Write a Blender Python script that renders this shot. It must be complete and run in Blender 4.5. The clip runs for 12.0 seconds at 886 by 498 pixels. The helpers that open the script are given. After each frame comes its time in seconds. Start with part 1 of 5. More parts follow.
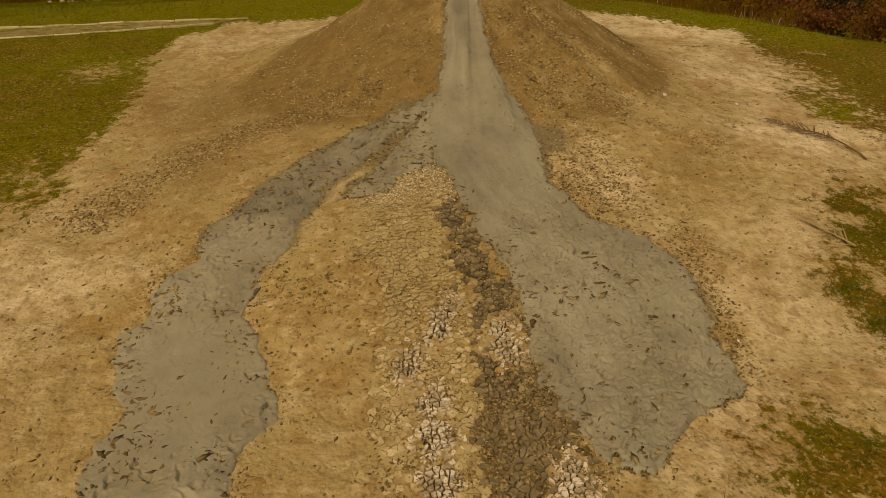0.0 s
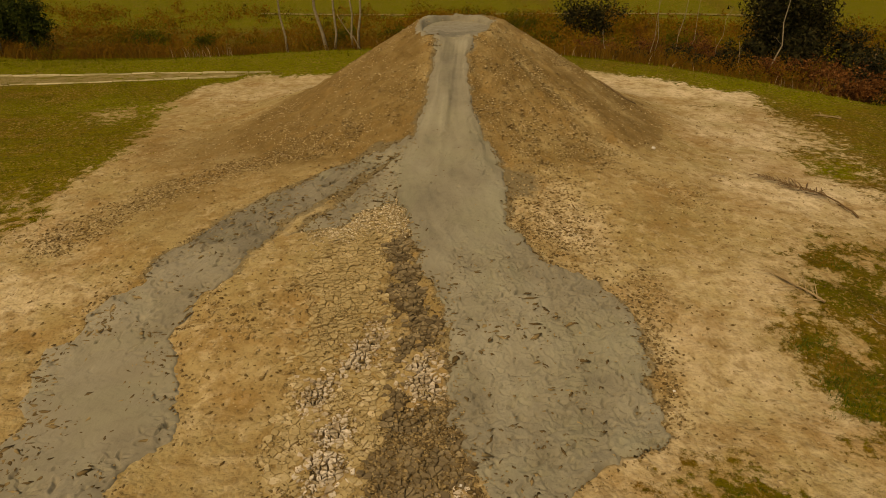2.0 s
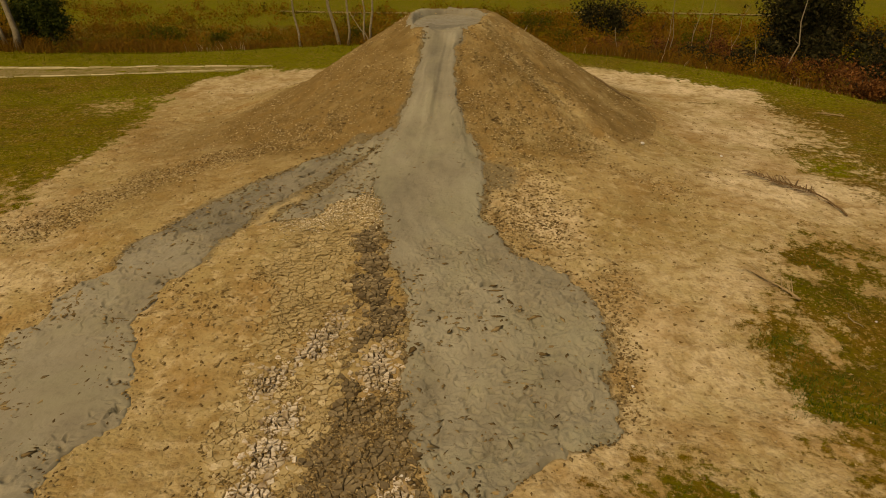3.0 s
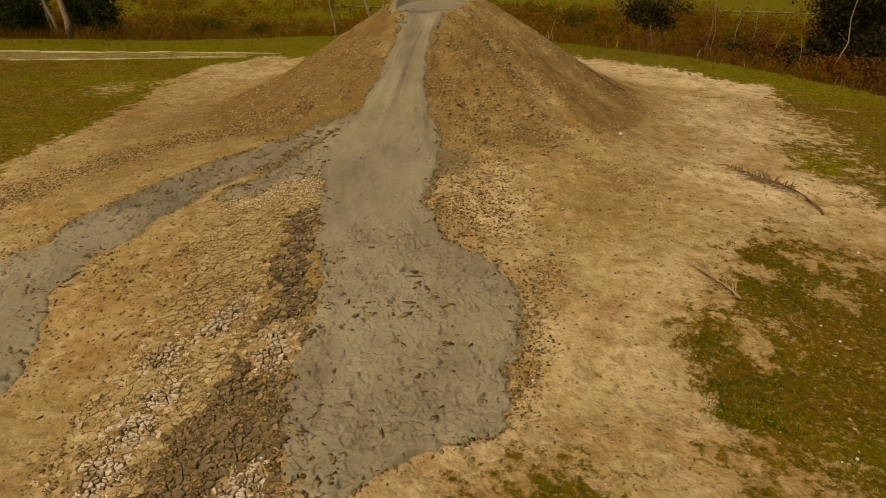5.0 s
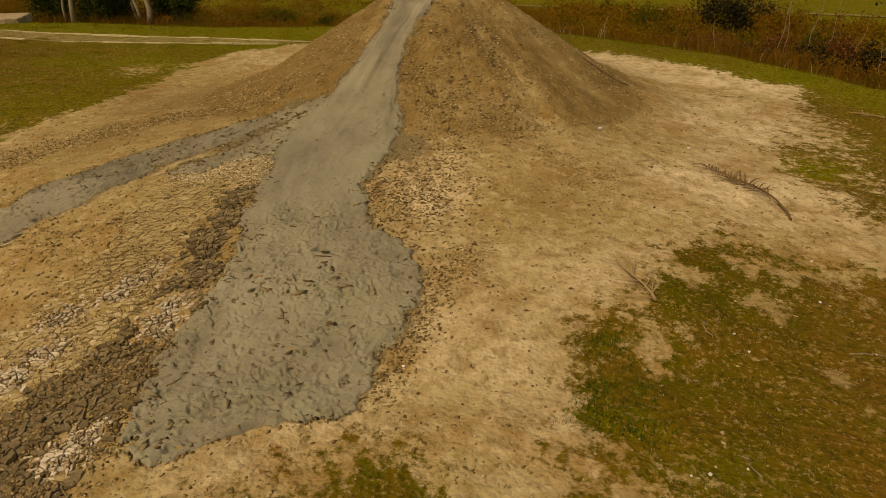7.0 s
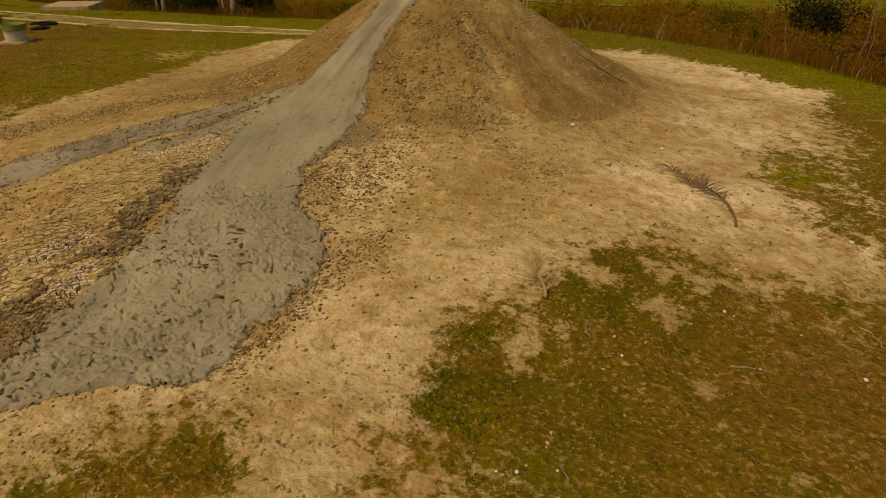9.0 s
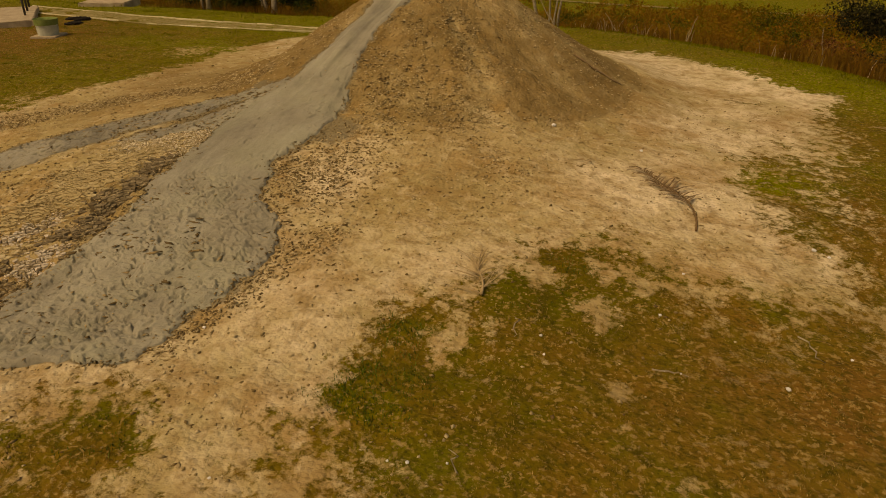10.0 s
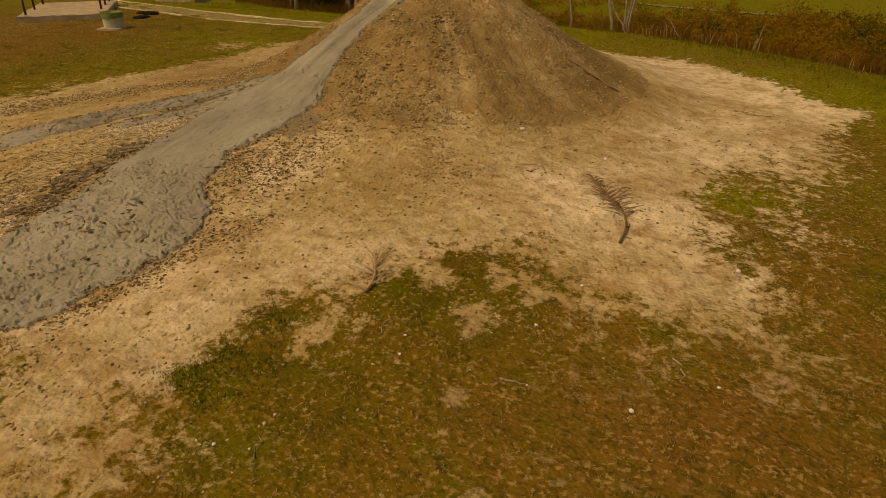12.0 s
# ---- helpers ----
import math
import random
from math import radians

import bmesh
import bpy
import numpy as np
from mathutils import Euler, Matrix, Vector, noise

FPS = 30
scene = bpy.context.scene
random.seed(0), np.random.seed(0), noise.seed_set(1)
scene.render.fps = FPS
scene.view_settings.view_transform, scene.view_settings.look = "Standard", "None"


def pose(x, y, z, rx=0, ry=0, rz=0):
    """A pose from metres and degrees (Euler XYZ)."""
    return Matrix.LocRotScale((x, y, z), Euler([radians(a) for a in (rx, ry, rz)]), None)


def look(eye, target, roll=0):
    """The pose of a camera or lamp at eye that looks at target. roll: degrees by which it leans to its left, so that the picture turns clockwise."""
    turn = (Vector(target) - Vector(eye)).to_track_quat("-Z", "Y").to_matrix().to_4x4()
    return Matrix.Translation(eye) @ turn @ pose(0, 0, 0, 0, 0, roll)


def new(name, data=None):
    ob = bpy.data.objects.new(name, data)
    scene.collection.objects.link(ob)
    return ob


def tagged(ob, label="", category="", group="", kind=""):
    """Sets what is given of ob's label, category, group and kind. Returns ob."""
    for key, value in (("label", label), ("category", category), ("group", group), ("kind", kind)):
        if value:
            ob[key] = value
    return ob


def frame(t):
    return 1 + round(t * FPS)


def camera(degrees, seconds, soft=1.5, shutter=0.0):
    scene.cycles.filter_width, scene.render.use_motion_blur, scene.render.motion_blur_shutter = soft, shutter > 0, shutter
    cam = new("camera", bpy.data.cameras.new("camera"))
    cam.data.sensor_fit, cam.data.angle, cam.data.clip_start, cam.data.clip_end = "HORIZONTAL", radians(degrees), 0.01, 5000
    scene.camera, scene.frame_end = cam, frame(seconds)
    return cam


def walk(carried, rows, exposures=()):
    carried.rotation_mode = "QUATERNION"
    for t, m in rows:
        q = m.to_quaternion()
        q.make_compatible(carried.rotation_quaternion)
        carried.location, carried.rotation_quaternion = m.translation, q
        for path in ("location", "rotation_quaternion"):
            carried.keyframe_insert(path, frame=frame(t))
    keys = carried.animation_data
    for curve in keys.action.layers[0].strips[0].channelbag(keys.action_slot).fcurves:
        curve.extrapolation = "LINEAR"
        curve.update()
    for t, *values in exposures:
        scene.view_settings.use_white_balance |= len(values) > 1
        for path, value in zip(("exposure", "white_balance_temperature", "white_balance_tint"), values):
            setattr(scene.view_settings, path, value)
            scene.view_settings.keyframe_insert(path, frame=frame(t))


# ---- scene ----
cam = camera(65.0, 12.0, soft=0.95)
METRES, EYE, TILT, LEAN, TURN = 16.0, 7.3, -32.0, 0.0, 0.0
ROWS = [
    (0.0, 0.0, 0.0, 0.0, 0.0, 0.0, -0.0),
    (0.5, 0.0324, 0.0051, -0.01, 1.12, -0.02, -0.7),
    (1.0, 0.0647, 0.0111, -0.0175, 2.24, 1.51, -1.43),
    (1.5, 0.0973, 0.0164, -0.0253, 3.34, 4.83, -2.15),
    (2.0, 0.1298, 0.0225, -0.0324, 4.4, 5.44, -2.78),
    (2.5, 0.1599, 0.0289, -0.0361, 5.2, 5.4, -3.3),
    (4.5, 0.2858, 0.0701, -0.0387, 8.86, 4.96, -5.45),
    (5.0, 0.3245, 0.0827, -0.0382, 10.11, 4.8, -6.2),
    (5.5, 0.365, 0.0946, -0.037, 11.62, 4.6, -7.13),
    (6.0, 0.4067, 0.1069, -0.0341, 13.08, 4.35, -7.99),
    (6.5, 0.4494, 0.1214, -0.0306, 14.72, 4.09, -8.99),
    (7.0, 0.4925, 0.135, -0.0273, 16.43, 3.79, -10.0),
    (9.0, 0.667, 0.1973, -0.0005, 23.43, 2.22, -13.88),
    (9.5, 0.7133, 0.2145, 0.0093, 25.21, 1.8, -14.81),
    (10.0, 0.7598, 0.2326, 0.0205, 27.16, 1.28, -15.82),
    (10.5, 0.8037, 0.2526, 0.0329, 29.36, 0.72, -16.93),
    (11.0, 0.8451, 0.2754, 0.0474, 31.39, 0.12, -17.89),
    (11.5, 0.8845, 0.3008, 0.0628, 33.44, -0.48, -18.86),
    (12.0, 0.9212, 0.3252, 0.0767, 35.06, -1.01, -19.55),
]
walk(cam, [(t, pose(0, 0, EYE, TILT, LEAN, TURN) @ pose(METRES * x, METRES * y, METRES * z, 90 + pitch, roll, yaw)) for t, x, y, z, yaw, pitch, roll in ROWS],
     exposures=[(0.0, -0.3, 11300, 12), (7.0, -0.27, 11300, 12), (12.0, -0.27, 12500, 19)])

# ---- light ----
SUN_ELEV, SUN_AZ = 58.0, 205.0          # degrees; azimuth clockwise from +y
world = bpy.data.worlds.new("overcast_sky")
scene.world = world
world.use_nodes = True
wt = world.node_tree
sky = wt.nodes.new("ShaderNodeTexSky")
sky.sky_type = "NISHITA"
sky.sun_disc = False
sky.sun_elevation, sky.sun_rotation = radians(SUN_ELEV), radians(SUN_AZ)
sky.dust_density, sky.ozone_density, sky.air_density = 4.0, 0.6, 1.0
back = wt.nodes["Background"]
back.inputs["Strength"].default_value = 0.085
wt.links.new(sky.outputs["Color"], back.inputs["Color"])
sun = new("sun", bpy.data.lights.new("sun", "SUN"))
sun.data.energy, sun.data.angle, sun.data.color = 1.75, radians(14), (1.0, 0.93, 0.82)
sun.matrix_world = look((0, 0, 0), (-math.sin(radians(SUN_AZ)) * math.cos(radians(SUN_ELEV)),
                                    -math.cos(radians(SUN_AZ)) * math.cos(radians(SUN_ELEV)), -math.sin(radians(SUN_ELEV))))

# ---- noise and small helpers ----
RNG = np.random.default_rng(7)
TABLE = RNG.random((256, 256))


def vnoise(x, y, k=0):
    """Smooth value noise, 0 to 1."""
    x, y = np.asarray(x, float) + 37.7 * k + 1000, np.asarray(y, float) + 71.3 * k + 1000
    i, j = np.floor(x).astype(int), np.floor(y).astype(int)
    u, v = x - i, y - j
    u, v = u * u * (3 - 2 * u), v * v * (3 - 2 * v)
    t = lambda a, b: TABLE[a & 255, b & 255]
    return (t(i, j) * (1 - u) + t(i + 1, j) * u) * (1 - v) + (t(i, j + 1) * (1 - u) + t(i + 1, j + 1) * u) * v


def fbm(x, y, octaves=4, k=0):
    """Several octaves of vnoise, about -1 to 1."""
    s, a, total = 0.0, 1.0, 0.0
    for o in range(octaves):
        f = 2.03 ** o
        c, d = math.cos(0.7 * o), math.sin(0.7 * o)
        s = s + a * (2 * vnoise((c * x - d * y) * f, (d * x + c * y) * f, k + o) - 1)
        total += a
        a *= 0.5
    return s / total * 1.6


def step(a, b, v):
    u = np.clip((v - a) / (b - a), 0, 1)
    return u * u * (3 - 2 * u)


def part(name, bm, material, parent=None, label="", smooth=False):
    """Links a bmesh as one mesh object under a thing or a part."""
    me = bpy.data.meshes.new(name)
    bm.to_mesh(me)
    bm.free()
    return part_mesh(name, me, material, parent, label, smooth)


def part_mesh(name, me, material, parent=None, label="", smooth=False):
    me.materials.append(material)
    if smooth:
        me.polygons.foreach_set("use_smooth", np.ones(len(me.polygons), bool))
    ob = new(name, me)
    if parent:
        ob.parent = parent
    if label:
        ob["label"] = label
    return ob


def raw_mesh(name, verts, faces):
    """A mesh from numpy arrays; all faces have the same number of corners."""
    me = bpy.data.meshes.new(name)
    n, c = faces.shape
    me.vertices.add(len(verts))
    me.vertices.foreach_set("co", np.ascontiguousarray(verts, np.float32).ravel())
    me.loops.add(n * c)
    me.loops.foreach_set("vertex_index", np.ascontiguousarray(faces, np.int32).ravel())
    me.polygons.add(n)
    me.polygons.foreach_set("loop_start", np.arange(0, n * c, c, dtype=np.int32))
    me.update(calc_edges=True)
    me.validate()
    return me


def sheet(name, X, Y, Z, keep=None):
    """A grid mesh over X, Y, Z; keep: which corners stay. Returns the mesh and the kept corners."""
    r, c = X.shape
    idx = np.arange(r * c).reshape(r, c)
    f = np.stack([idx[:-1, :-1], idx[:-1, 1:], idx[1:, 1:], idx[1:, :-1]], -1).reshape(-1, 4)
    v = np.stack([X, Y, Z], -1).reshape(-1, 3)
    if keep is None:
        return raw_mesh(name, v, f), np.arange(r * c)
    k = keep.ravel()
    f = f[k[f].all(1)]
    used = np.unique(f)
    back_to = np.full(r * c, -1)
    back_to[used] = np.arange(len(used))
    return raw_mesh(name, v[used], back_to[f]), used


def zones(me, values, wet):
    """Which earth lies where: grass, pale dust, crumbs and lush green, per corner; and where thin mud has washed over it."""
    at = me.attributes.new("zone", "FLOAT_COLOR", "POINT")
    at.data.foreach_set("color", np.ascontiguousarray(values, np.float32).ravel())
    at = me.attributes.new("wash", "FLOAT", "POINT")
    at.data.foreach_set("value", np.ascontiguousarray(wet, np.float32).ravel())


def tones(me, values):
    """How thin (0) or thick (1) the wet mud lies, per corner."""
    at = me.attributes.new("tone", "FLOAT", "POINT")
    at.data.foreach_set("value", np.ascontiguousarray(values, np.float32))


def thing(name, label, category, group="", kind="", at=(0, 0, 0)):
    ob = new(name)
    ob.location = at
    return tagged(ob, label, category, group, kind)


# ---- the lie of the land ----
def hump(x, y, cx, cy, s, a):
    return a * np.exp(-((x - cx) ** 2 + (y - cy) ** 2) / (2 * s * s))


BRINK = [(-60, 25), (-26, 29.8), (-21, 31.4), (-16.8, 31.7), (-13.6, 32.6), (-9.3, 34.4), (-5.1, 35.8), (0, 36.1), (2.5, 35.8), (6.6, 34.2),
         (10, 32.4), (13, 29.8), (15.9, 26.5), (19.5, 23.5), (26, 20), (40, 15)]
SCRUB = [(-110, 66), (-60, 60), (-45, 61), (-31, 55), (-20, 58), (-14, 61), (-8, 55), (-2, 47), (5, 50), (8, 54), (14, 52), (20, 52), (26, 50), (35, 45), (60, 40)]


def past(x, y, line):
    return y - np.interp(x, [p[0] for p in line], [p[1] for p in line])


def behind_scrub(x, y):
    """Metres beyond the edge of the scrub."""
    return past(x, y, SCRUB) + 1.2 * fbm(0.35 * x, 0.35 * y, 3, 92)


def fall(x, y):
    """The meadow tips over a brink behind the clearing into a shallow valley."""
    d = np.maximum(past(x, y, BRINK), 0)
    return -(0.19 * np.clip(d, 0, 30) + 0.085 * np.clip(d - 30, 0, 45)) - 0.02 * (np.sqrt((d - 1.0) ** 2 + 1.0) - np.abs(d - 1.0)) * (d > 0)


def land(x, y):
    """Height of cone and mud fan, without fine relief."""
    x, y = np.asarray(x, float), np.asarray(y, float)
    d, th = np.hypot(x - 0.473, y - 23.477), np.arctan2(y - 23.477, x - 0.473)
    c = 2.312 * np.maximum(1e-9, 1 - np.maximum(d - 1.2, 0) / 6.739) ** 1.255
    f = 2.468 * np.maximum(1e-9, 1 - d / 15.754) ** 0.987 * np.exp(2.417 * (np.cos(th + 1.463) - 1))
    top = 3.47 + 0.06 * np.sin(3 * x + 1) + 0.05 * np.sin(2.3 * y)
    h = np.minimum(c + f, top)
    h = np.maximum(h, 3.47 - 0.62 * np.maximum(np.hypot(x - 0.66, y - 22.1) - 1.27, 0))
    h = h + hump(x, y, 0, 17, 1.2, 0.15) + hump(x, y, -1.2, 10.8, 1.5, 0.15) + hump(x, y, 4.8, 13, 1.7, -0.18) + hump(x, y, 4, 18.8, 1, 0.12)
    h = h + hump(x, y, 0.55, 20.0, 0.6, -0.22)
    h = h + fall(x, y)
    e = np.hypot((x - 0.52) / 1.15, (y - 21.7) / 1.60)
    spill = np.exp(-((x - 0.65) / 0.45) ** 2) * (1 - step(20.4, 21.0, y))
    h = np.where(e < 1.6, np.maximum(h, 3.31 - 0.14 * spill - 0.9 * np.maximum(e - 1.06, 0)), h)
    w = 1 - step(0.80, 0.98, e + 0.04 * fbm(1.7 * x, 1.7 * y, 3, 5))
    return h * (1 - w) + np.minimum(h, 3.12) * w


def cone_edge(x, y):
    """Distance inside the foot of the steep cone (negative outside)."""
    a = np.arctan2(y - 22.2, x - 0.7)
    return 6.35 + 0.5 * np.cos(a + 1.57) + 0.35 * fbm(2.2 * np.cos(a) + 9, 2.2 * np.sin(a) + 9, 3, 2) - np.hypot(x - 0.7, y - 22.2)


def rills(x, y):
    a, d = np.arctan2(y - 22.0, x - 0.7), np.hypot(x - 0.7, y - 22.0)
    w = step(1.6, 3.0, d) * (1 - step(5.5, 9.0, d))
    r = fbm(13 * np.cos(a), 13 * np.sin(a), 3, 11) * 0.036
    groove = -0.07 * np.exp(-((a + 0.82 + 0.04 * np.sin(d)) / 0.05) ** 2)
    return w * (r + groove)


def relief(x, y):
    return 0.035 * fbm(0.7 * x, 0.7 * y, 3, 21) + 0.020 * fbm(3.1 * x, 3.1 * y, 3, 22) + 0.008 * fbm(11 * x, 11 * y, 2, 23)


STREAM_Y = [6.2, 6.35, 6.7, 7.05, 7.4, 7.62, 7.72, 8.4, 9.0, 9.8, 10.6, 11.1, 11.5, 11.75, 12.1, 12.8, 13.3, 13.75, 14.15, 14.9, 15.4, 15.9, 16.6, 17.3, 18.3, 19.3, 20.6, 21.2]
STREAM_L = [2.7, 2.1, 1.88, 1.72, 1.6, 1.75, 1.5, 1.38, 1.46, 1.27, 1.0, 0.85, 0.62, 0.5, 0.36, 0.18, 0.02, -0.2, -0.2, -0.5, -0.55, -0.4, -0.12, 0.02, 0.12, 0.1, 0.05, 0.0]
STREAM_R = [2.7, 2.95, 3.2, 3.5, 3.75, 4.4, 4.6, 4.42, 4.42, 4.46, 4.40, 4.2, 3.85, 3.35, 2.75, 2.35, 2.2, 2.15, 2.2, 2.2, 2.05, 1.85, 1.5, 1.22, 1.05, 0.95, 1.1, 1.4]
SIDE_Y = [2.0, 4.5, 5.7, 6.4, 6.8, 7.35, 7.7, 8.3, 9.0, 9.2, 9.7, 10.3, 10.8, 11.8, 12.5, 12.66, 13.3, 13.7, 14.2, 14.8, 15.3, 15.9, 16.4]
SIDE_L = [-6.0, -5.2, -4.55, -4.72, -4.6, -4.6, -5.0, -5.22, -5.35, -5.0, -5.0, -5.05, -4.6, -4.65, -4.2, -4.1, -3.85, -3.6, -3.3, -2.5, -2.1, -1.0, -0.3]
SIDE_R = [-3.0, -2.9, -2.72, -2.75, -2.6, -2.36, -2.48, -2.8, -3.18, -3.3, -3.3, -3.22, -2.95, -2.82, -2.6, -1.1, -0.65, -0.3, -0.2, -0.2, -0.1, 0.1, 0.2]


def mud_inside(x, y):
    """How far inside the wet mud: main stream and side stream."""
    wx = x + 0.09 * fbm(2.1 * x, 2.1 * y, 4, 31) + 0.05 * fbm(5 * x, 5 * y, 2, 35) + 0.04 * fbm(11 * x, 11 * y, 3, 33)
    wy = y + 0.15 * fbm(1.9 * x, 1.9 * y, 4, 32) + 0.05 * fbm(5 * x, 5 * y, 2, 36) + 0.04 * fbm(11 * x, 11 * y, 3, 34)
    a = np.minimum(wx - np.interp(wy, STREAM_Y, STREAM_L), np.interp(wy, STREAM_Y, STREAM_R) - wx)
    a = np.where((wy < 6.2) | (wy > 21.3), -1, a)
    b = np.minimum(wx - np.interp(wy, SIDE_Y, SIDE_L), np.interp(wy, SIDE_Y, SIDE_R) - wx) * 0.85
    b = np.where(wy > 16.4, -1, b)
    u = np.clip(((wx + 2.25) * 1.75 + (wy - 12.75) * 3.0) / 12.06, 0, 1)
    island = 0.34 - 0.31 * u - np.hypot(wx + 2.25 - 1.75 * u, wy - 12.75 - 3.0 * u)
    return np.where(wy < 16.5, np.minimum(a, -island), a), np.minimum(b, -island)


EARTH = [(-9.3, 2), (-8.9, 11.6), (-8.55, 13.2), (-8.5, 14.2), (-8.85, 15.4), (-8.9, 16.3), (-8.8, 17.9), (-9.2, 19.2), (-9.6, 21.5), (-10.3, 24.5), (-10.2, 27), (-8.6, 29.0), (-4, 30.2), (0, 30.8),
         (5.0, 32.0), (8.3, 30.3), (9.6, 28.9), (11.6, 28.1), (11.3, 25.4), (10.9, 22.5), (10.4, 20.2), (10.2, 18.2), (11.0, 17.4), (11.4, 16.4), (12.5, 15.7), (12.85, 15.0), (12.5, 14.4),
         (11.4, 14.0), (10.6, 13.7), (9.9, 14.0), (9.0, 13.95), (8.2, 13.4), (7.8, 12.2), (7.1, 11.0), (7.2, 9.9), (7.2, 9.2), (7.5, 8.3), (7.3, 7.6), (7.5, 6.6),
         (7.4, 5.4), (6.6, 5.9), (6.0, 6.8), (5.6, 7.3), (5.1, 7.45), (4.7, 6.9), (3.9, 6.4), (3.2, 5.4), (2, 2)]


def inside(x, y, poly):
    """Signed distance inside a polygon."""
    best, sign = np.full(np.shape(x), 1e9), np.zeros(np.shape(x), bool)
    for (ax, ay), (bx, by) in zip(poly, poly[1:] + poly[:1]):
        ex, ey = bx - ax, by - ay
        t = np.clip(((x - ax) * ex + (y - ay) * ey) / (ex * ex + ey * ey), 0, 1)
        best = np.minimum(best, np.hypot(x - ax - t * ex, y - ay - t * ey))
        cross = (ay > y) != (by > y)
        sign ^= cross & (x < ex * (y - ay) / (ey if ey else 1e-9) + ax)
    return np.where(sign, best, -best)


BARE = [(7.95, 10.35, 0.36), (8.58, 12.52, 0.36), (9.33, 13.16, 0.36), (9.86, 13.0, 0.3), (9.5, 12.05, 0.42), (10.45, 10.5, 0.26), (12.5, 16.0, 0.3), (8.1, 9.85, 0.3)]


def lush_spot(x, y):
    """Damp hollows where the turf grows deep green."""
    g = hump(x, y, 7.75, 8.95, 0.50, 1.3) + hump(x, y, 7.45, 10.1, 0.35, 1) + hump(x, y, 8.8, 12.9, 0.45, 0.7) + hump(x, y, 8.4, 11.7, 0.35, 0.5) + hump(x, y, 5.6, 6.5, 0.35, 0.7)
    return np.clip(g + 0.25 * fbm(2.5 * x, 2.5 * y, 2, 39) * (g > 0.2), 0, 1)


def earth_zones(x, y):
    """Grass, pale dust, crumbs, lush green. Pale also carries shade painted on the cone's west side."""
    near = 1 - step(13, 18, y)
    out = -inside(x, y, EARTH)
    out = out + (0.22 + 0.22 * near) * fbm(0.9 * x, 0.9 * y, 3, 41) + (0.24 + 0.10 * near) * fbm(3.3 * x, 3.3 * y, 3, 42)
    out = out + 0.30 * near * (x > 0)
    wide = 0.60 + 0.55 * near * (x > 0) + 0.7 * np.exp(-(((x - 11.2) / 1.6) ** 2 + ((y - 22) / 4.5) ** 2))
    grass = step(-wide, wide, out)
    thin = (0.12 + 0.34 * (1 - step(0.3, 2.6, out)) + 0.20 * step(-0.1, 0.7, fbm(1.3 * x, 1.3 * y, 3, 49))) * near
    thin = thin + 0.52 * np.exp(-(((x - 11.7) / 1.2) ** 2 + ((y - 21.8) / 3.6) ** 2)) + 0.30 * np.exp(-(((x - 12.6) / 1.3) ** 2 + ((y - 17.6) / 1.6) ** 2))
    thin = np.minimum(0.62, thin) + 0.50 * hump(x, y, -11.4, 22.8, 1.0, 1) + 0.16 * hump(x, y, -14.0, 19.5, 2.5, 1) * (x < 0)
    bare = 0 * x
    for cx, cy, r in BARE:
        bare = np.maximum(bare, 0.64 * (1 - step(0.25, 1.45, np.hypot(x - cx, y - cy) / r + 0.45 * fbm(3 * x, 3 * y, 3, 4))))
    bare = np.maximum(bare, 0.38 * hump(x, y, -24.5, 18.3, 4.2, 1))
    green = lush_spot(x, y)
    grass = np.minimum(1, grass * (1 - thin * (1 - green)) + 0.35 * green * (grass > 0.1)) * (1 - bare)
    grass = np.maximum(grass, 0.55 * np.exp(-(((x - 9.3) / 0.8) ** 2 + ((y - 25.6) / 0.45) ** 2)))
    pale = 0.16 + 0.35 * fbm(0.35 * x, 0.35 * y, 3, 44)
    pale = pale + 0.58 * step(7.0, 9.0, x + 0.6 * fbm(0.7 * x, 0.7 * y, 3, 45)) * step(14, 18, y)
    pale = pale + 0.42 * hump(x, y, 6.0, 9.0, 1.8, 1) - 0.12 * hump(x, y, 5.6, 15.6, 1.5, 1) + 0.22 * hump(x, y, 6.0, 12.0, 1.5, 1) + 0.4 * hump(x, y, 3.7, 13.2, 0.7, 1) - 0.12 * hump(x, y, -1.6, 9.6, 1.4, 1) + 0.18 * hump(x, y, 9.5, 15.5, 1.5, 1)
    pale = pale + 0.45 * step(24, 28, y) + 0.35 * hump(x, y, -7.5, 9.5, 1.5, 1) + 0.05 * hump(x, y, -1.6, 11.5, 1.6, 1) - 0.18 * hump(x, y, -1.6, 8.0, 1.3, 1)
    pale = pale + 0.55 * hump(x, y, -0.7, 12.7, 0.7, 1) + 0.45 * hump(x, y, -2.1, 13.1, 0.4, 1) + 0.30 * hump(x, y, 8.3, 14.6, 1.3, 1) + 0.22 * hump(x, y, 7.0, 12.6, 0.9, 1)
    pale = pale - 0.40 * hump(x, y, -6.0, 19.5, 2.6, 1) - 0.18 * hump(x, y, 5.5, 14.6, 1.8, 1) - 0.15 * hump(x, y, -5.5, 14.5, 1.5, 1)
    pale = pale - 0.7 * np.exp(-(near_line(x, y, [(-1.6, 13.9), (-1.0, 14.9), (-0.4, 15.9)]) / 0.3) ** 2)
    pale = pale - 1.3 * hump(x, y, -22.5, 18.8, 3.8, 1) - 0.55 * hump(x, y, 12.6, 11.8, 1.6, 1) - 0.25 * step(-0.2, 0.9, out) * (1 - step(15, 20, y)) - 0.25 * hump(x, y, -4.0, 17.5, 2.0, 1) - 0.3 * hump(x, y, -6.5, 16.0, 2.2, 1)
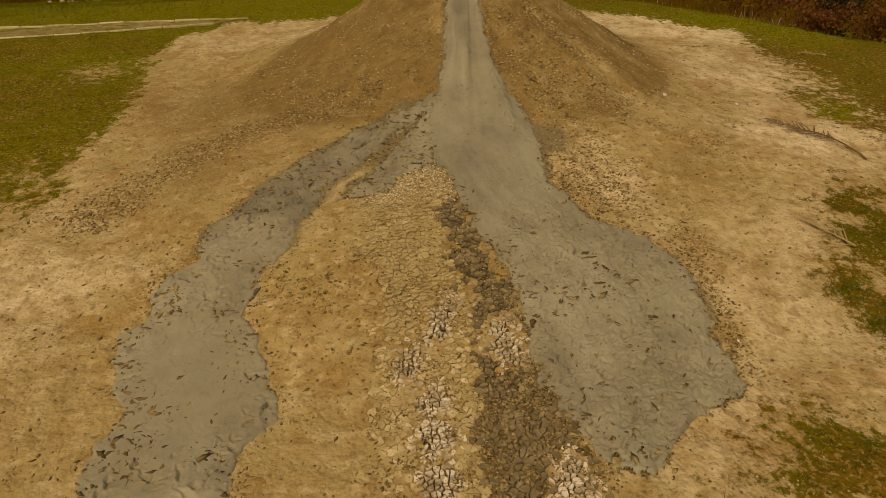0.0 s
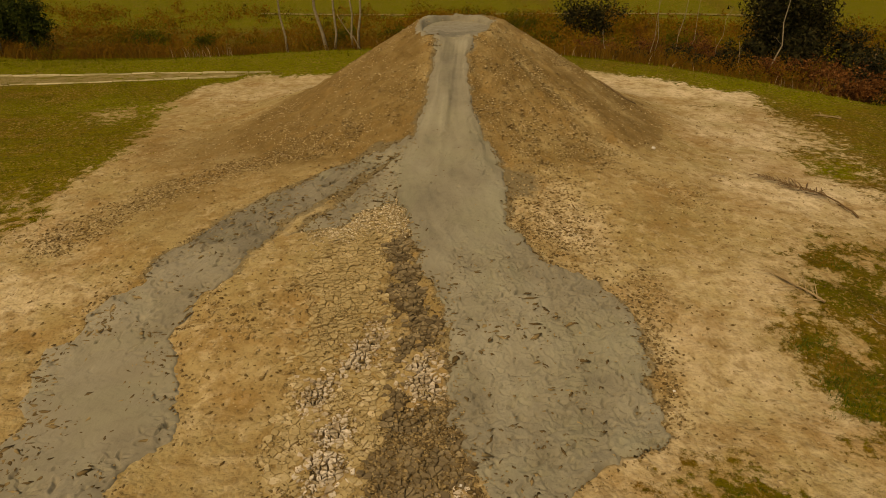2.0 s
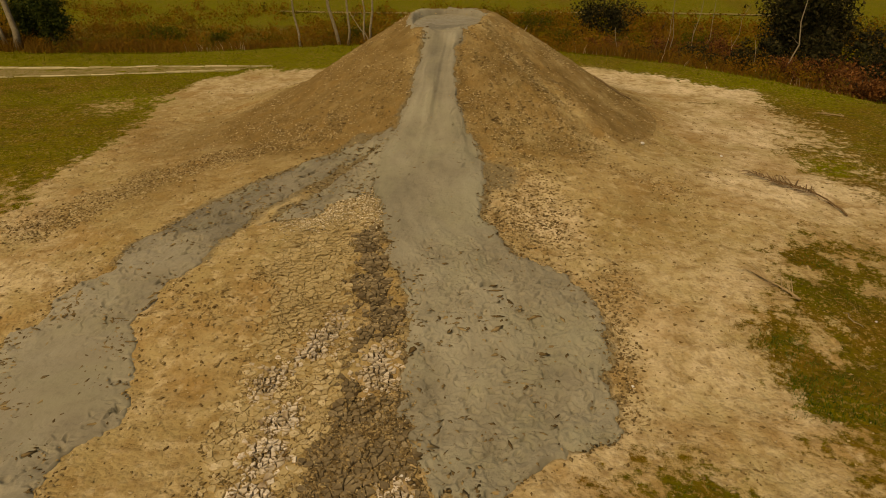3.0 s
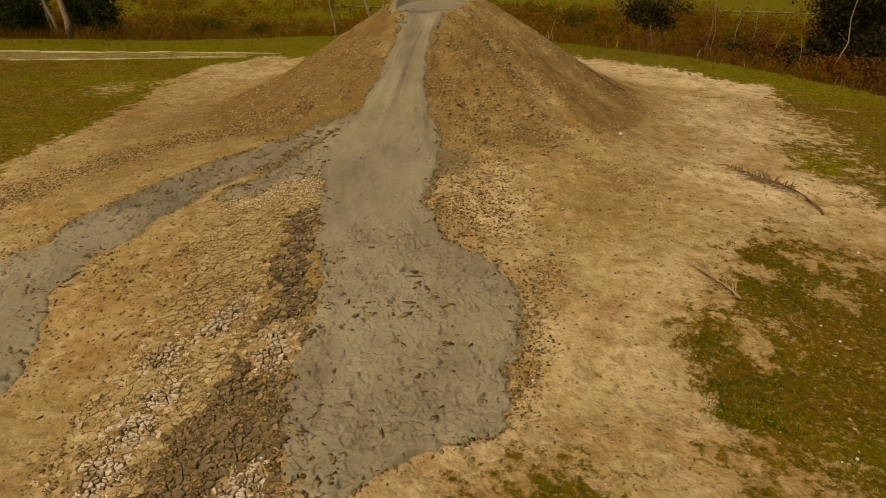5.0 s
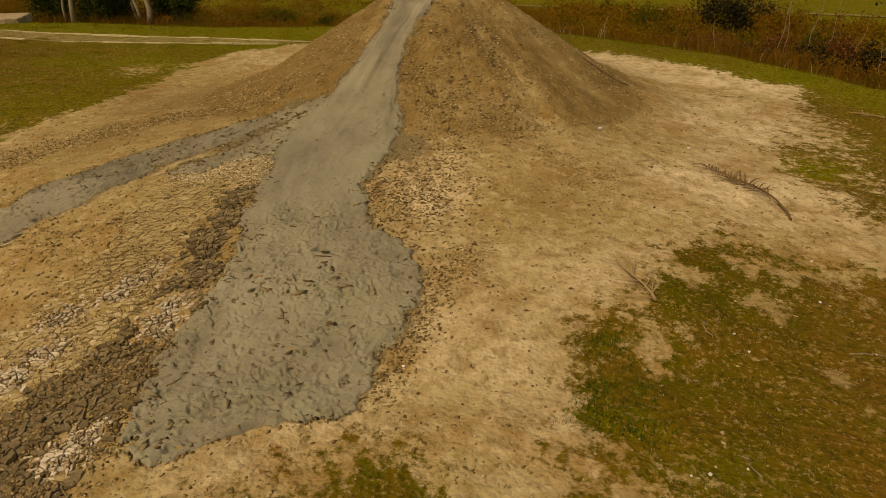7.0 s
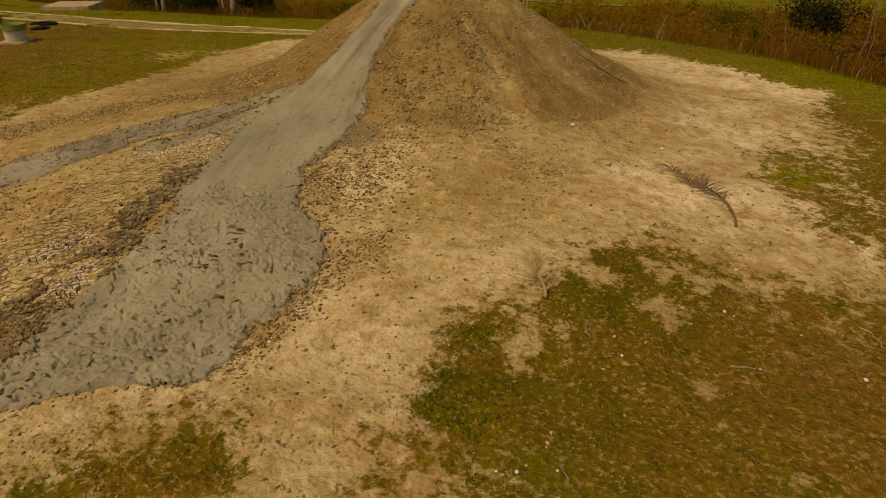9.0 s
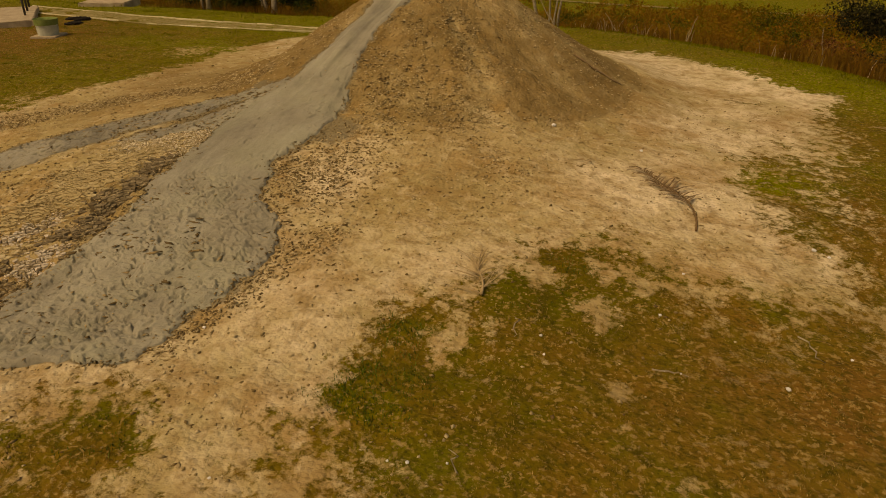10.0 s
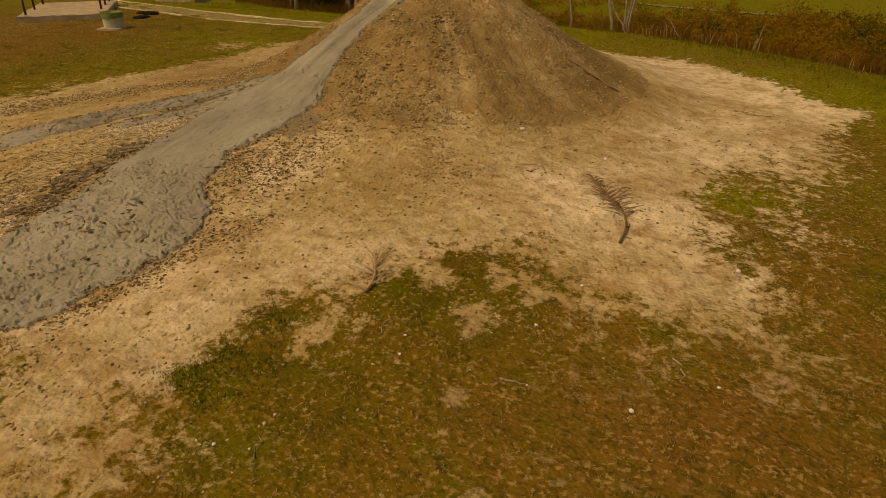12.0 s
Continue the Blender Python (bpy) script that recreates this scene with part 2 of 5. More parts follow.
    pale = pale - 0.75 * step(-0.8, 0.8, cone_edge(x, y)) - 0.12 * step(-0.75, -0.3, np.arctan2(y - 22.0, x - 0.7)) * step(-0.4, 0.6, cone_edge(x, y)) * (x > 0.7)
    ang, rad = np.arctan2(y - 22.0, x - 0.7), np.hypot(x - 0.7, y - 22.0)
    # side: west-facing flank, coloured darker to paint in its shade
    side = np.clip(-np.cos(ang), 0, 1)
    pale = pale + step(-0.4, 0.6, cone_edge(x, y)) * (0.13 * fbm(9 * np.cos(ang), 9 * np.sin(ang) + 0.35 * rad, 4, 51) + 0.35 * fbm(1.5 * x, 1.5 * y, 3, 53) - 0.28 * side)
    pale = pale + 0.7 * np.exp(-((ang + 0.82 + 0.04 * np.sin(rad)) / 0.085) ** 2) * step(1.8, 2.6, rad) * (1 - step(5.5, 7.5, rad))
    crumb = step(0.1, 0.8, fbm(0.55 * x + 3, 0.55 * y, 3, 46)) * 0.35 * (1 - step(-9.5, -7, y - 25 + 0.8 * x) * (x < -2.5)) * (1 - step(6, 8, x))
    on = step(-0.4, 0.8, cone_edge(x, y))
    front = step(-1.75, -1.45, ang) * (1 - step(-0.95, -0.55, ang))
    crumb = crumb + on * (0.22 + 0.72 * front + 0.22 * (ang < -1.7)) * (0.35 + 0.65 * step(-0.5, 0.5, fbm(1.1 * x, 1.1 * y, 3, 50)))
    band = near_line(x, y, [(-7.4, 12.4), (-6.6, 14.0), (-5.9, 15.3), (-4.8, 16.3), (-3.5, 17.0), (-2.0, 17.15)]) + 0.25 * fbm(1.6 * x, 1.6 * y, 3, 55)
    crumb = crumb + 0.85 * (1 - step(0.35, 0.95, band)) + 0.35 * (1 - step(0.2, 0.7, near_line(x, y, [(3.2, 17.0), (5.0, 16.2), (6.4, 15.6)])))
    crumb = crumb + 0.3 * hump(x, y, -1.4, 9.5, 1.6, 1) + 0.75 * hump(x, y, 3.3, 13.2, 0.8, 1) + 0.5 * hump(x, y, 3.3, 15.2, 0.6, 1) + 0.6 * np.exp(-((x - 4.75) / 0.3) ** 2) * (y > 8) * (y < 12)
    lush = 0.28 * green + hump(x, y, 11.0, 18.6, 0.7, 0.8) + 0.40 * step(16, 22, y) * step(9, 11, x)
    lush = lush + 0.6 * step(26, 30, y) - 0.9 * step(-1, 2, behind_scrub(x, y)) + (0.95 + 0.5 * fbm(0.12 * x, 0.05 * y, 3, 59)) * step(30, 52, behind_scrub(x, y) + 6 * fbm(0.1 * x, 0.1 * y, 3, 48)) + 0.3 * step(0.1, 0.8, fbm(0.25 * x, 0.25 * y, 3, 47)) + 0.62 * step(9, 15, y) * (x < 0) - 1.1 * hump(x, y, -22.5, 18.6, 4.6, 1)
    return np.clip(np.stack([grass, 0.45 + 0.55 * np.clip(pale, -0.82, 1), crumb, lush], -1), 0, 1)


def mud_wash(x, y):
    """Thin grey mud dried on the earth along the edges of the flow."""
    a, b = mud_inside(x, y)
    w = 0.75 * np.exp(-np.minimum(0, a) ** 2 / 0.02) * (y > 7) + 0.8 * np.exp(-np.minimum(0, b) ** 2 / 0.035) * (y > 11)
    w = w + 0.95 * np.exp(-(((x - 2.5) / 0.5) ** 2 + ((y - 14.8) / 0.75) ** 2)) + 0.8 * (1 - step(0.1, 0.5, near_line(x, y, [(-3.0, 14.2), (-1.9, 15.2), (-0.9, 16.0)])))
    w = w + 0.30 * (1 - step(0.15, 0.5, near_line(x, y, [(-2.1, 12.8), (-1.4, 14.2), (-0.6, 15.6)])))
    return np.clip(w, 0, 1)


def ground_z(x, y):
    """Top of the earth everywhere, with relief."""
    return land(x, y) + rills(x, y) + relief(x, y)


# ---- where the crust is cracked ----
DARK = [(0.2, 12.5), (-0.2, 11.8), (0.16, 10.34), (0.52, 9.54), (0.55, 8.7), (0.56, 7.8), (0.6, 7.14), (0.5, 6.5), (0.42, 5.8), (0.2, 4.6), (2.3, 4.6), (2.1, 5.6), (2.1, 6.2), (1.95, 6.6), (1.8, 7.0),
        (1.85, 7.65), (1.55, 7.8), (1.5, 8.3), (1.5, 8.9), (1.2, 9.75), (0.75, 10.85), (0.35, 11.9)]
FADED = [(-0.6, 13.65), (0.0, 13.5), (0.15, 12.6), (-0.2, 11.2), (0.3, 10.0), (0.5, 8.8), (0.5, 6.8), (0.35, 4.6), (-0.5, 4.6), (-0.55, 6.4), (-0.95, 8.0), (-0.85, 9.4), (-1.4, 10.6), (-1.35, 12.3)]
WHITE = [(0.06, 9.21), (-0.56, 8.28), (-0.12, 7.52), (-0.11, 6.71), (0.01, 6.04), (0.1, 5.0)]
SALT = [(0.12, 9.3, 0.24), (-0.02, 9.08, 0.22), (-0.56, 8.28, 0.27), (-0.12, 7.5, 0.22), (-0.1, 6.75, 0.26), (0.01, 6.05, 0.3), (0.1, 5.1, 0.3), (1.04, 8.5, 0.26), (1.0, 8.9, 0.18), (1.75, 6.05, 0.3)]


def near_line(x, y, line):
    best = np.full(np.shape(x), 1e9)
    for (ax, ay), (bx, by) in zip(line, line[1:]):
        ex, ey = bx - ax, by - ay
        t = np.clip(((x - ax) * ex + (y - ay) * ey) / (ex * ex + ey * ey), 0, 1)
        best = np.minimum(best, np.hypot(x - ax - t * ex, y - ay - t * ey))
    return best


def dark_depth(x, y):
    """How far inside the dark crust; likewise below for the white and the faded crust."""
    return np.minimum(inside(x, y, DARK) + 0.20 * fbm(2 * x, 2 * y, 3, 71) + 0.10 * fbm(9 * x, 9 * y, 2, 70), np.minimum(0.12 - mud_inside(x, y)[0], -0.02 - white_depth(x, y)))


def white_depth(x, y):
    best = 0.07 - near_line(x, y, WHITE)
    for cx, cy, r in SALT:
        best = np.maximum(best, r + 0.06 - np.hypot(x - cx, 0.8 * (y - cy)))
    return best + 0.12 * fbm(2.2 * x, 2.2 * y, 3, 72) + 0.07 * fbm(9 * x, 9 * y, 2, 78)


def faded_depth(x, y):
    d = inside(x, y, FADED) + 0.25 * fbm(1.5 * x, 1.5 * y, 3, 73) + 0.10 * fbm(9 * x, 9 * y, 2, 79)
    return np.minimum(np.minimum(d, -dark_depth(x, y)), np.minimum(-white_depth(x, y), -0.05 - np.maximum(*mud_inside(x, y))))


def crust_mask(x, y):
    """How far the ground sinks away under plates of crust."""
    out = np.zeros(np.shape(x))
    k = (x > -2.6) & (x < 3.8) & (y > 4) & (y < 14.2)
    x, y = x[k], y[k]
    out[k] = np.maximum(step(0.0, 0.16, dark_depth(x, y)), np.maximum(step(0.03, 0.2, white_depth(x, y)), 0.6 * step(0.05, 0.35, faded_depth(x, y))))
    return out

# ---- materials ----
def material(name):
    m = bpy.data.materials.new(name)
    m.use_nodes = True
    nt = m.node_tree
    return m, nt, nt.nodes["Principled BSDF"]


def node(nt, kind, **inputs):
    n = nt.nodes.new("ShaderNode" + kind)
    for k, v in inputs.items():
        n.inputs[k.replace("_", " ")].default_value = v
    return n


def noise_tex(nt, co, scale, detail=6.0, rough=0.6, dist=0.0):
    n = node(nt, "TexNoise", Scale=scale, Detail=detail, Roughness=rough, Distortion=dist)
    nt.links.new(co, n.inputs["Vector"])
    return n.outputs["Fac"]


def ramp(nt, fac, stops):
    r = nt.nodes.new("ShaderNodeValToRGB")
    e = r.color_ramp.elements
    while len(e) < len(stops):
        e.new(0.5)
    for el, (p, c) in zip(e, stops):
        el.position = p
        el.color = (*c, 1) if len(c) == 3 else c
    nt.links.new(fac, r.inputs["Fac"])
    return r.outputs["Color"]


def grey(nt, fac, a, b, lo=0.0, hi=1.0):
    n = node(nt, "MapRange", From_Min=a, From_Max=b, To_Min=lo, To_Max=hi)
    nt.links.new(fac, n.inputs["Value"])
    return n.outputs["Result"]


def math_node(nt, op, a, b):
    n = nt.nodes.new("ShaderNodeMath")
    n.operation = op
    for i, v in enumerate((a, b)):
        if isinstance(v, (int, float)):
            n.inputs[i].default_value = v
        else:
            nt.links.new(v, n.inputs[i])
    return n.outputs[0]


def mix(nt, fac, a, b, blend="MIX"):
    n = nt.nodes.new("ShaderNodeMix")
    n.data_type, n.blend_type = "RGBA", blend
    for i, v in ((0, fac), (6, a), (7, b)):
        if isinstance(v, (int, float)):
            n.inputs[i].default_value = v
        elif isinstance(v, tuple):
            n.inputs[i].default_value = (*v, 1)
        else:
            nt.links.new(v, n.inputs[i])
    return n.outputs[2]


def bump(nt, bsdf, layers):
    """layers: (height, distance in metres)."""
    last = None
    for h, dist in layers:
        b = node(nt, "Bump", Strength=1.0, Distance=dist)
        nt.links.new(h, b.inputs["Height"])
        if last:
            nt.links.new(last, b.inputs["Normal"])
        last = b.outputs["Normal"]
    nt.links.new(last, bsdf.inputs["Normal"])


def position(nt):
    return nt.nodes.new("ShaderNodeNewGeometry").outputs["Position"]


def earth_material():
    m, nt, b = material("dry_mud_and_turf")
    co = position(nt)
    at = nt.nodes.new("ShaderNodeAttribute")
    at.attribute_name = "zone"
    sep = nt.nodes.new("ShaderNodeSeparateColor")
    nt.links.new(at.outputs["Color"], sep.inputs["Color"])
    grass, crumb, lush = sep.outputs["Red"], sep.outputs["Blue"], at.outputs["Alpha"]
    wet_at = nt.nodes.new("ShaderNodeAttribute")
    wet_at.attribute_name = "wash"
    wash = wet_at.outputs["Fac"]
    n1, n2, n3 = noise_tex(nt, co, 0.9, 5, 0.6), noise_tex(nt, co, 6, 4, 0.58), noise_tex(nt, co, 24, 3, 0.6)
    n4 = noise_tex(nt, co, 2.6, 5, 0.62)
    dirt = ramp(nt, n1, [(0.3, BROWN), (0.62, TAN)])
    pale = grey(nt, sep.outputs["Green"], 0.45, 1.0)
    # low pale values: brown damp earth, plus the painted shade of the cone's west flank
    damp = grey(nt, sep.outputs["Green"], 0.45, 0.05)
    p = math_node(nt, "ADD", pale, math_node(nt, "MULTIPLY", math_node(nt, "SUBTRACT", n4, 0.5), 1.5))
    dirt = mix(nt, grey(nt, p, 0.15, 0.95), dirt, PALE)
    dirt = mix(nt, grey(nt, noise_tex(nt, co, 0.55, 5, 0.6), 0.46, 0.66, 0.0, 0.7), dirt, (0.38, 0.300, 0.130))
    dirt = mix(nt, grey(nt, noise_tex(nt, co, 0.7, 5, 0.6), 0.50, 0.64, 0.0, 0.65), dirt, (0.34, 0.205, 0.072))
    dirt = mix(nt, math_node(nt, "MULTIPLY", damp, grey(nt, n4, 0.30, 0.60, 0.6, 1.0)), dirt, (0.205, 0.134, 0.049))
    dirt = mix(nt, grey(nt, noise_tex(nt, co, 2.9, 4, 0.6, 0.2), 0.51, 0.66, 0.0, 0.60), dirt, (0.265, 0.165, 0.058))
    dirt = mix(nt, math_node(nt, "MULTIPLY", grey(nt, noise_tex(nt, co, 3.3, 4, 0.6, 0.2), 0.53, 0.67, 0.0, 0.60), grey(nt, damp, 0.0, 0.8, 1.0, 0.15)), dirt, (0.60, 0.475, 0.27))
    dirt = mix(nt, grey(nt, n2, 0.52, 0.66, 0.0, 0.42), dirt, (0.24, 0.150, 0.055))
    vor = node(nt, "TexVoronoi", Scale=13.0)
    nt.links.new(co, vor.inputs["Vector"])
    spot = math_node(nt, "MULTIPLY", grey(nt, vor.outputs["Distance"], 0.42, 0.24), grey(nt, noise_tex(nt, co, 3.0, 3), 0.46, 0.56))
    dirt = mix(nt, grey(nt, math_node(nt, "ADD", wash, math_node(nt, "MULTIPLY", math_node(nt, "SUBTRACT", n4, 0.5), 1.4)), 0.35, 0.75, 0.0, 0.85), dirt, (0.20, 0.165, 0.095))
    dirt = mix(nt, math_node(nt, "MULTIPLY", spot, math_node(nt, "ADD", math_node(nt, "MULTIPLY", crumb, 0.75), 0.10)), dirt, (0.13, 0.080, 0.028))
    dirt = mix(nt, grey(nt, n3, 0.55, 0.68, 0.0, 0.18), dirt, (0.20, 0.128, 0.046))
    turf = ramp(nt, noise_tex(nt, co, 0.8, 6, 0.65), [(0.34, (0.175, 0.092, 0.015)), (0.48, (0.150, 0.097, 0.011)), (0.62, (0.108, 0.096, 0.007))])
    wide = noise_tex(nt, co, 0.13, 6, 0.65)
    turf = mix(nt, grey(nt, wide, 0.50, 0.66, 0.0, 0.75), turf, (0.150, 0.074, 0.012))
    turf = mix(nt, grey(nt, wide, 0.46, 0.34, 0.0, 0.6), turf, (0.068, 0.062, 0.003))
    turf = mix(nt, grey(nt, math_node(nt, "ADD", lush, math_node(nt, "MULTIPLY", math_node(nt, "SUBTRACT", n2, 0.5), 0.8)), 0.25, 0.9), turf, (0.145, 0.145, 0.004))
    turf = mix(nt, math_node(nt, "MULTIPLY", damp, grey(nt, noise_tex(nt, co, 1.1, 4, 0.6), 0.40, 0.58, 0.35, 0.9)), turf, (0.175, 0.088, 0.018))
    turf = mix(nt, grey(nt, noise_tex(nt, co, 3.4, 4, 0.62), 0.52, 0.64, 0.0, 0.55), turf, (0.066, 0.050, 0.006))
    turf = mix(nt, grey(nt, noise_tex(nt, co, 10, 3, 0.6), 0.53, 0.62, 0.0, 0.65), turf, (0.058, 0.048, 0.006))
    turf = mix(nt, math_node(nt, "MULTIPLY", grey(nt, noise_tex(nt, co, 12, 4, 0.65), 0.54, 0.62, 0.0, 0.82), grey(nt, noise_tex(nt, co, 0.9, 3), 0.38, 0.56, 0.3, 1.0)), turf, (0.33, 0.215, 0.075))
    g = math_node(nt, "ADD", grass, math_node(nt, "MULTIPLY", math_node(nt, "SUBTRACT", noise_tex(nt, co, 4.2, 6, 0.76), 0.5), 2.5))
    col = mix(nt, grey(nt, g, 0.36, 0.62), dirt, turf)
    nt.links.new(col, b.inputs["Base Color"])
    b.inputs["Roughness"].default_value = 1.0
    b.inputs["Specular IOR Level"].default_value = 0.04
    bump(nt, b, [(n4, 0.05), (n2, 0.032), (n3, 0.006), (vor.outputs["Distance"], -0.02)])
    return m


def mud_material(name, dark, light, rough, ropy=1.0):
    """Wet mud; the tone attribute says how the flow has sorted thin and thick mud."""
    m, nt, b = material(name)
    co = position(nt)
    at = nt.nodes.new("ShaderNodeAttribute")
    at.attribute_name = "tone"
    n1, n2, n3 = noise_tex(nt, co, 1.3, 5, 0.6, 0.6), noise_tex(nt, co, 8, 5, 0.62), noise_tex(nt, co, 32, 4, 0.6)
    fac = math_node(nt, "ADD", math_node(nt, "MULTIPLY", n1, 0.45), math_node(nt, "MULTIPLY", at.outputs["Fac"], 0.55))
    col = ramp(nt, fac, [(0.24, tuple(0.70 * c for c in dark)), (0.42, dark), (0.66, light)])
    col = mix(nt, grey(nt, noise_tex(nt, co, 0.8, 4, 0.6, 0.5), 0.48, 0.62, 0.0, 0.35), col, (light[0] * 0.93, light[1] * 0.98, light[2] * 0.86))
    col = mix(nt, grey(nt, n2, 0.56, 0.70, 0.0, 0.35), col, tuple(0.66 * c for c in dark))
    nt.links.new(col, b.inputs["Base Color"])
    nt.links.new(grey(nt, n2, 0.3, 0.7, rough - 0.12, rough + 0.15), b.inputs["Roughness"])
    b.inputs["Specular IOR Level"].default_value = 0.22
    bump(nt, b, [(n1, 0.03 * ropy), (n2, 0.020 * ropy), (n3, 0.005 * ropy)])
    return m


def plain(name, stops, scale=8.0, rough=0.8, island=0.0, depth=0.004, piece=0.0):
    """Mottled material; island or piece: how much each loose piece differs."""
    m, nt, b = material(name)
    co = position(nt)
    n1 = noise_tex(nt, co, scale, 6, 0.65)
    fac = n1
    if island:
        r = nt.nodes.new("ShaderNodeNewGeometry").outputs["Random Per Island"]
        fac = math_node(nt, "ADD", math_node(nt, "MULTIPLY", n1, 1 - island), math_node(nt, "MULTIPLY", r, island))
    if piece:
        r = nt.nodes.new("ShaderNodeObjectInfo").outputs["Random"]
        fac = math_node(nt, "ADD", math_node(nt, "MULTIPLY", n1, 1 - piece), math_node(nt, "MULTIPLY", r, piece))
    nt.links.new(ramp(nt, fac, stops), b.inputs["Base Color"])
    b.inputs["Roughness"].default_value = rough
    b.inputs["Specular IOR Level"].default_value = 0.08
    if depth:
        bump(nt, b, [(noise_tex(nt, co, scale * 5, 5, 0.7), depth)])
    return m


BROWN, TAN, PALE = (0.340, 0.228, 0.088), (0.45, 0.345, 0.165), (0.71, 0.585, 0.375)
M_EARTH = earth_material()
M_MUD = mud_material("wet_grey_mud", (0.258, 0.233, 0.160), (0.335, 0.311, 0.220), 0.62)
M_POOL = mud_material("liquid_grey_mud", (0.262, 0.232, 0.156), (0.335, 0.304, 0.212), 0.48, 0.5)
M_PLATE = plain("cracked_dark_mud", [(0.34, (0.135, 0.100, 0.054)), (0.50, (0.215, 0.163, 0.090)), (0.68, (0.36, 0.285, 0.165))], 3.5, 0.95, piece=0.2, depth=0.02)
M_CRUST = plain("cracked_pale_mud", [(0.25, (0.35, 0.262, 0.118)), (0.5, (0.49, 0.380, 0.190)), (0.72, (0.72, 0.60, 0.38))], 3.0, 0.95, piece=0.18, depth=0.02)
M_WHITE_CRUST = plain("salty_mud_crust", [(0.26, (0.26, 0.185, 0.11)), (0.42, (0.50, 0.41, 0.275)), (0.58, (0.76, 0.67, 0.53))], 4.0, 0.95, piece=0.3, depth=0.02)
M_CLOD = plain("dry_clod", [(0.2, (0.15, 0.094, 0.036)), (0.5, (0.31, 0.222, 0.098)), (0.8, (0.54, 0.42, 0.23))], 6.0, 0.95, island=0.7, depth=0.0)
M_DARK_CLOD = plain("damp_clod", [(0.2, (0.125, 0.084, 0.036)), (0.5, (0.20, 0.138, 0.062)), (0.8, (0.38, 0.28, 0.135))], 6.0, 0.9, island=0.7, depth=0.0)
M_PALE_CLOD = plain("whitish_clod", [(0.2, (0.30, 0.225, 0.115)), (0.5, (0.52, 0.42, 0.25)), (0.8, (0.74, 0.64, 0.45))], 6.0, 0.95, island=0.7, depth=0.0)
# Beds under the crust: mud colours darkened to deepen the shade in the cracks
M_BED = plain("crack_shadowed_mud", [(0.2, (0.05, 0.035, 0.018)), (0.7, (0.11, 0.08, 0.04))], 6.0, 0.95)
M_PALE_BED = plain("crack_shaded_dry_mud", [(0.2, (0.13, 0.092, 0.042)), (0.7, (0.27, 0.20, 0.095))], 6.0, 0.95)
M_BLADE = plain("turf_blade", [(0.15, (0.070, 0.070, 0.006)), (0.4, (0.13, 0.100, 0.012)), (0.58, (0.20, 0.125, 0.024)), (0.8, (0.48, 0.34, 0.13))], 0.6, 0.85, island=0.5, depth=0.0)
M_LUSH = plain("green_blade", [(0.2, (0.030, 0.062, 0.004)), (0.6, (0.058, 0.100, 0.007)), (0.85, (0.14, 0.19, 0.03))], 1.2, 0.8, island=0.6, depth=0.0)
M_STRIP = plain("slope_grass", [(0.2, (0.10, 0.105, 0.003)), (0.6, (0.16, 0.150, 0.004)), (0.85, (0.25, 0.21, 0.02))], 0.5, 0.85, island=0.5, depth=0.0)
M_TWIG = plain("bleached_twig", [(0.2, (0.24, 0.165, 0.08)), (0.7, (0.46, 0.34, 0.18))], 5.0, 0.9)
M_REED = plain("dry_reed", [(0.28, (0.085, 0.042, 0.006)), (0.45, (0.155, 0.068, 0.011)), (0.60, (0.165, 0.095, 0.010)), (0.85, (0.34, 0.22, 0.08))], 0.16, 0.9, island=0.25, depth=0.0)
M_SCRUB = plain("scrub_leaf", [(0.34, (0.060, 0.036, 0.006)), (0.41, (0.125, 0.108, 0.004)), (0.49, (0.205, 0.096, 0.009)), (0.55, (0.215, 0.098, 0.012)), (0.61, (0.170, 0.125, 0.006)), (0.68, (0.130, 0.140, 0.004))], 0.14, 0.85, island=0.10, depth=0.0)
M_LEAF = plain("dark_leaf", [(0.25, (0.010, 0.010, 0.004)), (0.5, (0.026, 0.028, 0.008)), (0.75, (0.065, 0.052, 0.018))], 0.6, 0.7, island=0.6, depth=0.0)
M_GREEN_LEAF = plain("shady_green_leaf", [(0.25, (0.010, 0.016, 0.004)), (0.5, (0.030, 0.046, 0.006)), (0.75, (0.075, 0.085, 0.012))], 0.8, 0.7, island=0.45, depth=0.0)
M_OLIVE_LEAF = plain("olive_leaf", [(0.25, (0.035, 0.036, 0.003)), (0.5, (0.075, 0.080, 0.004)), (0.75, (0.13, 0.125, 0.008))], 0.5, 0.8, island=0.3, depth=0.0)
M_BARK = plain("pale_bark", [(0.25, (0.16, 0.12, 0.07)), (0.7, (0.42, 0.35, 0.23))], 6.0, 0.9, depth=0.01)
M_DARK_BARK = plain("dark_bark", [(0.25, (0.04, 0.03, 0.018)), (0.7, (0.11, 0.085, 0.05))], 6.0, 0.9, depth=0.01)
M_FROND = plain("dead_palm", [(0.2, (0.11, 0.064, 0.028)), (0.55, (0.20, 0.125, 0.058)), (0.85, (0.36, 0.26, 0.14))], 5.0, 0.85, piece=0.4)
M_KERB = plain("kerb_concrete", [(0.3, (0.34, 0.29, 0.14)), (0.65, (0.60, 0.53, 0.32))], 3.0, 0.9, piece=0.3, depth=0.006)
M_CONCRETE = plain("weathered_concrete", [(0.25, (0.28, 0.215, 0.13)), (0.7, (0.48, 0.385, 0.25))], 2.5, 0.9, depth=0.006)
M_PATH = plain("worn_path", [(0.3, (0.16, 0.135, 0.030)), (0.7, (0.34, 0.26, 0.12))], 2.0, 0.95, depth=0.01)
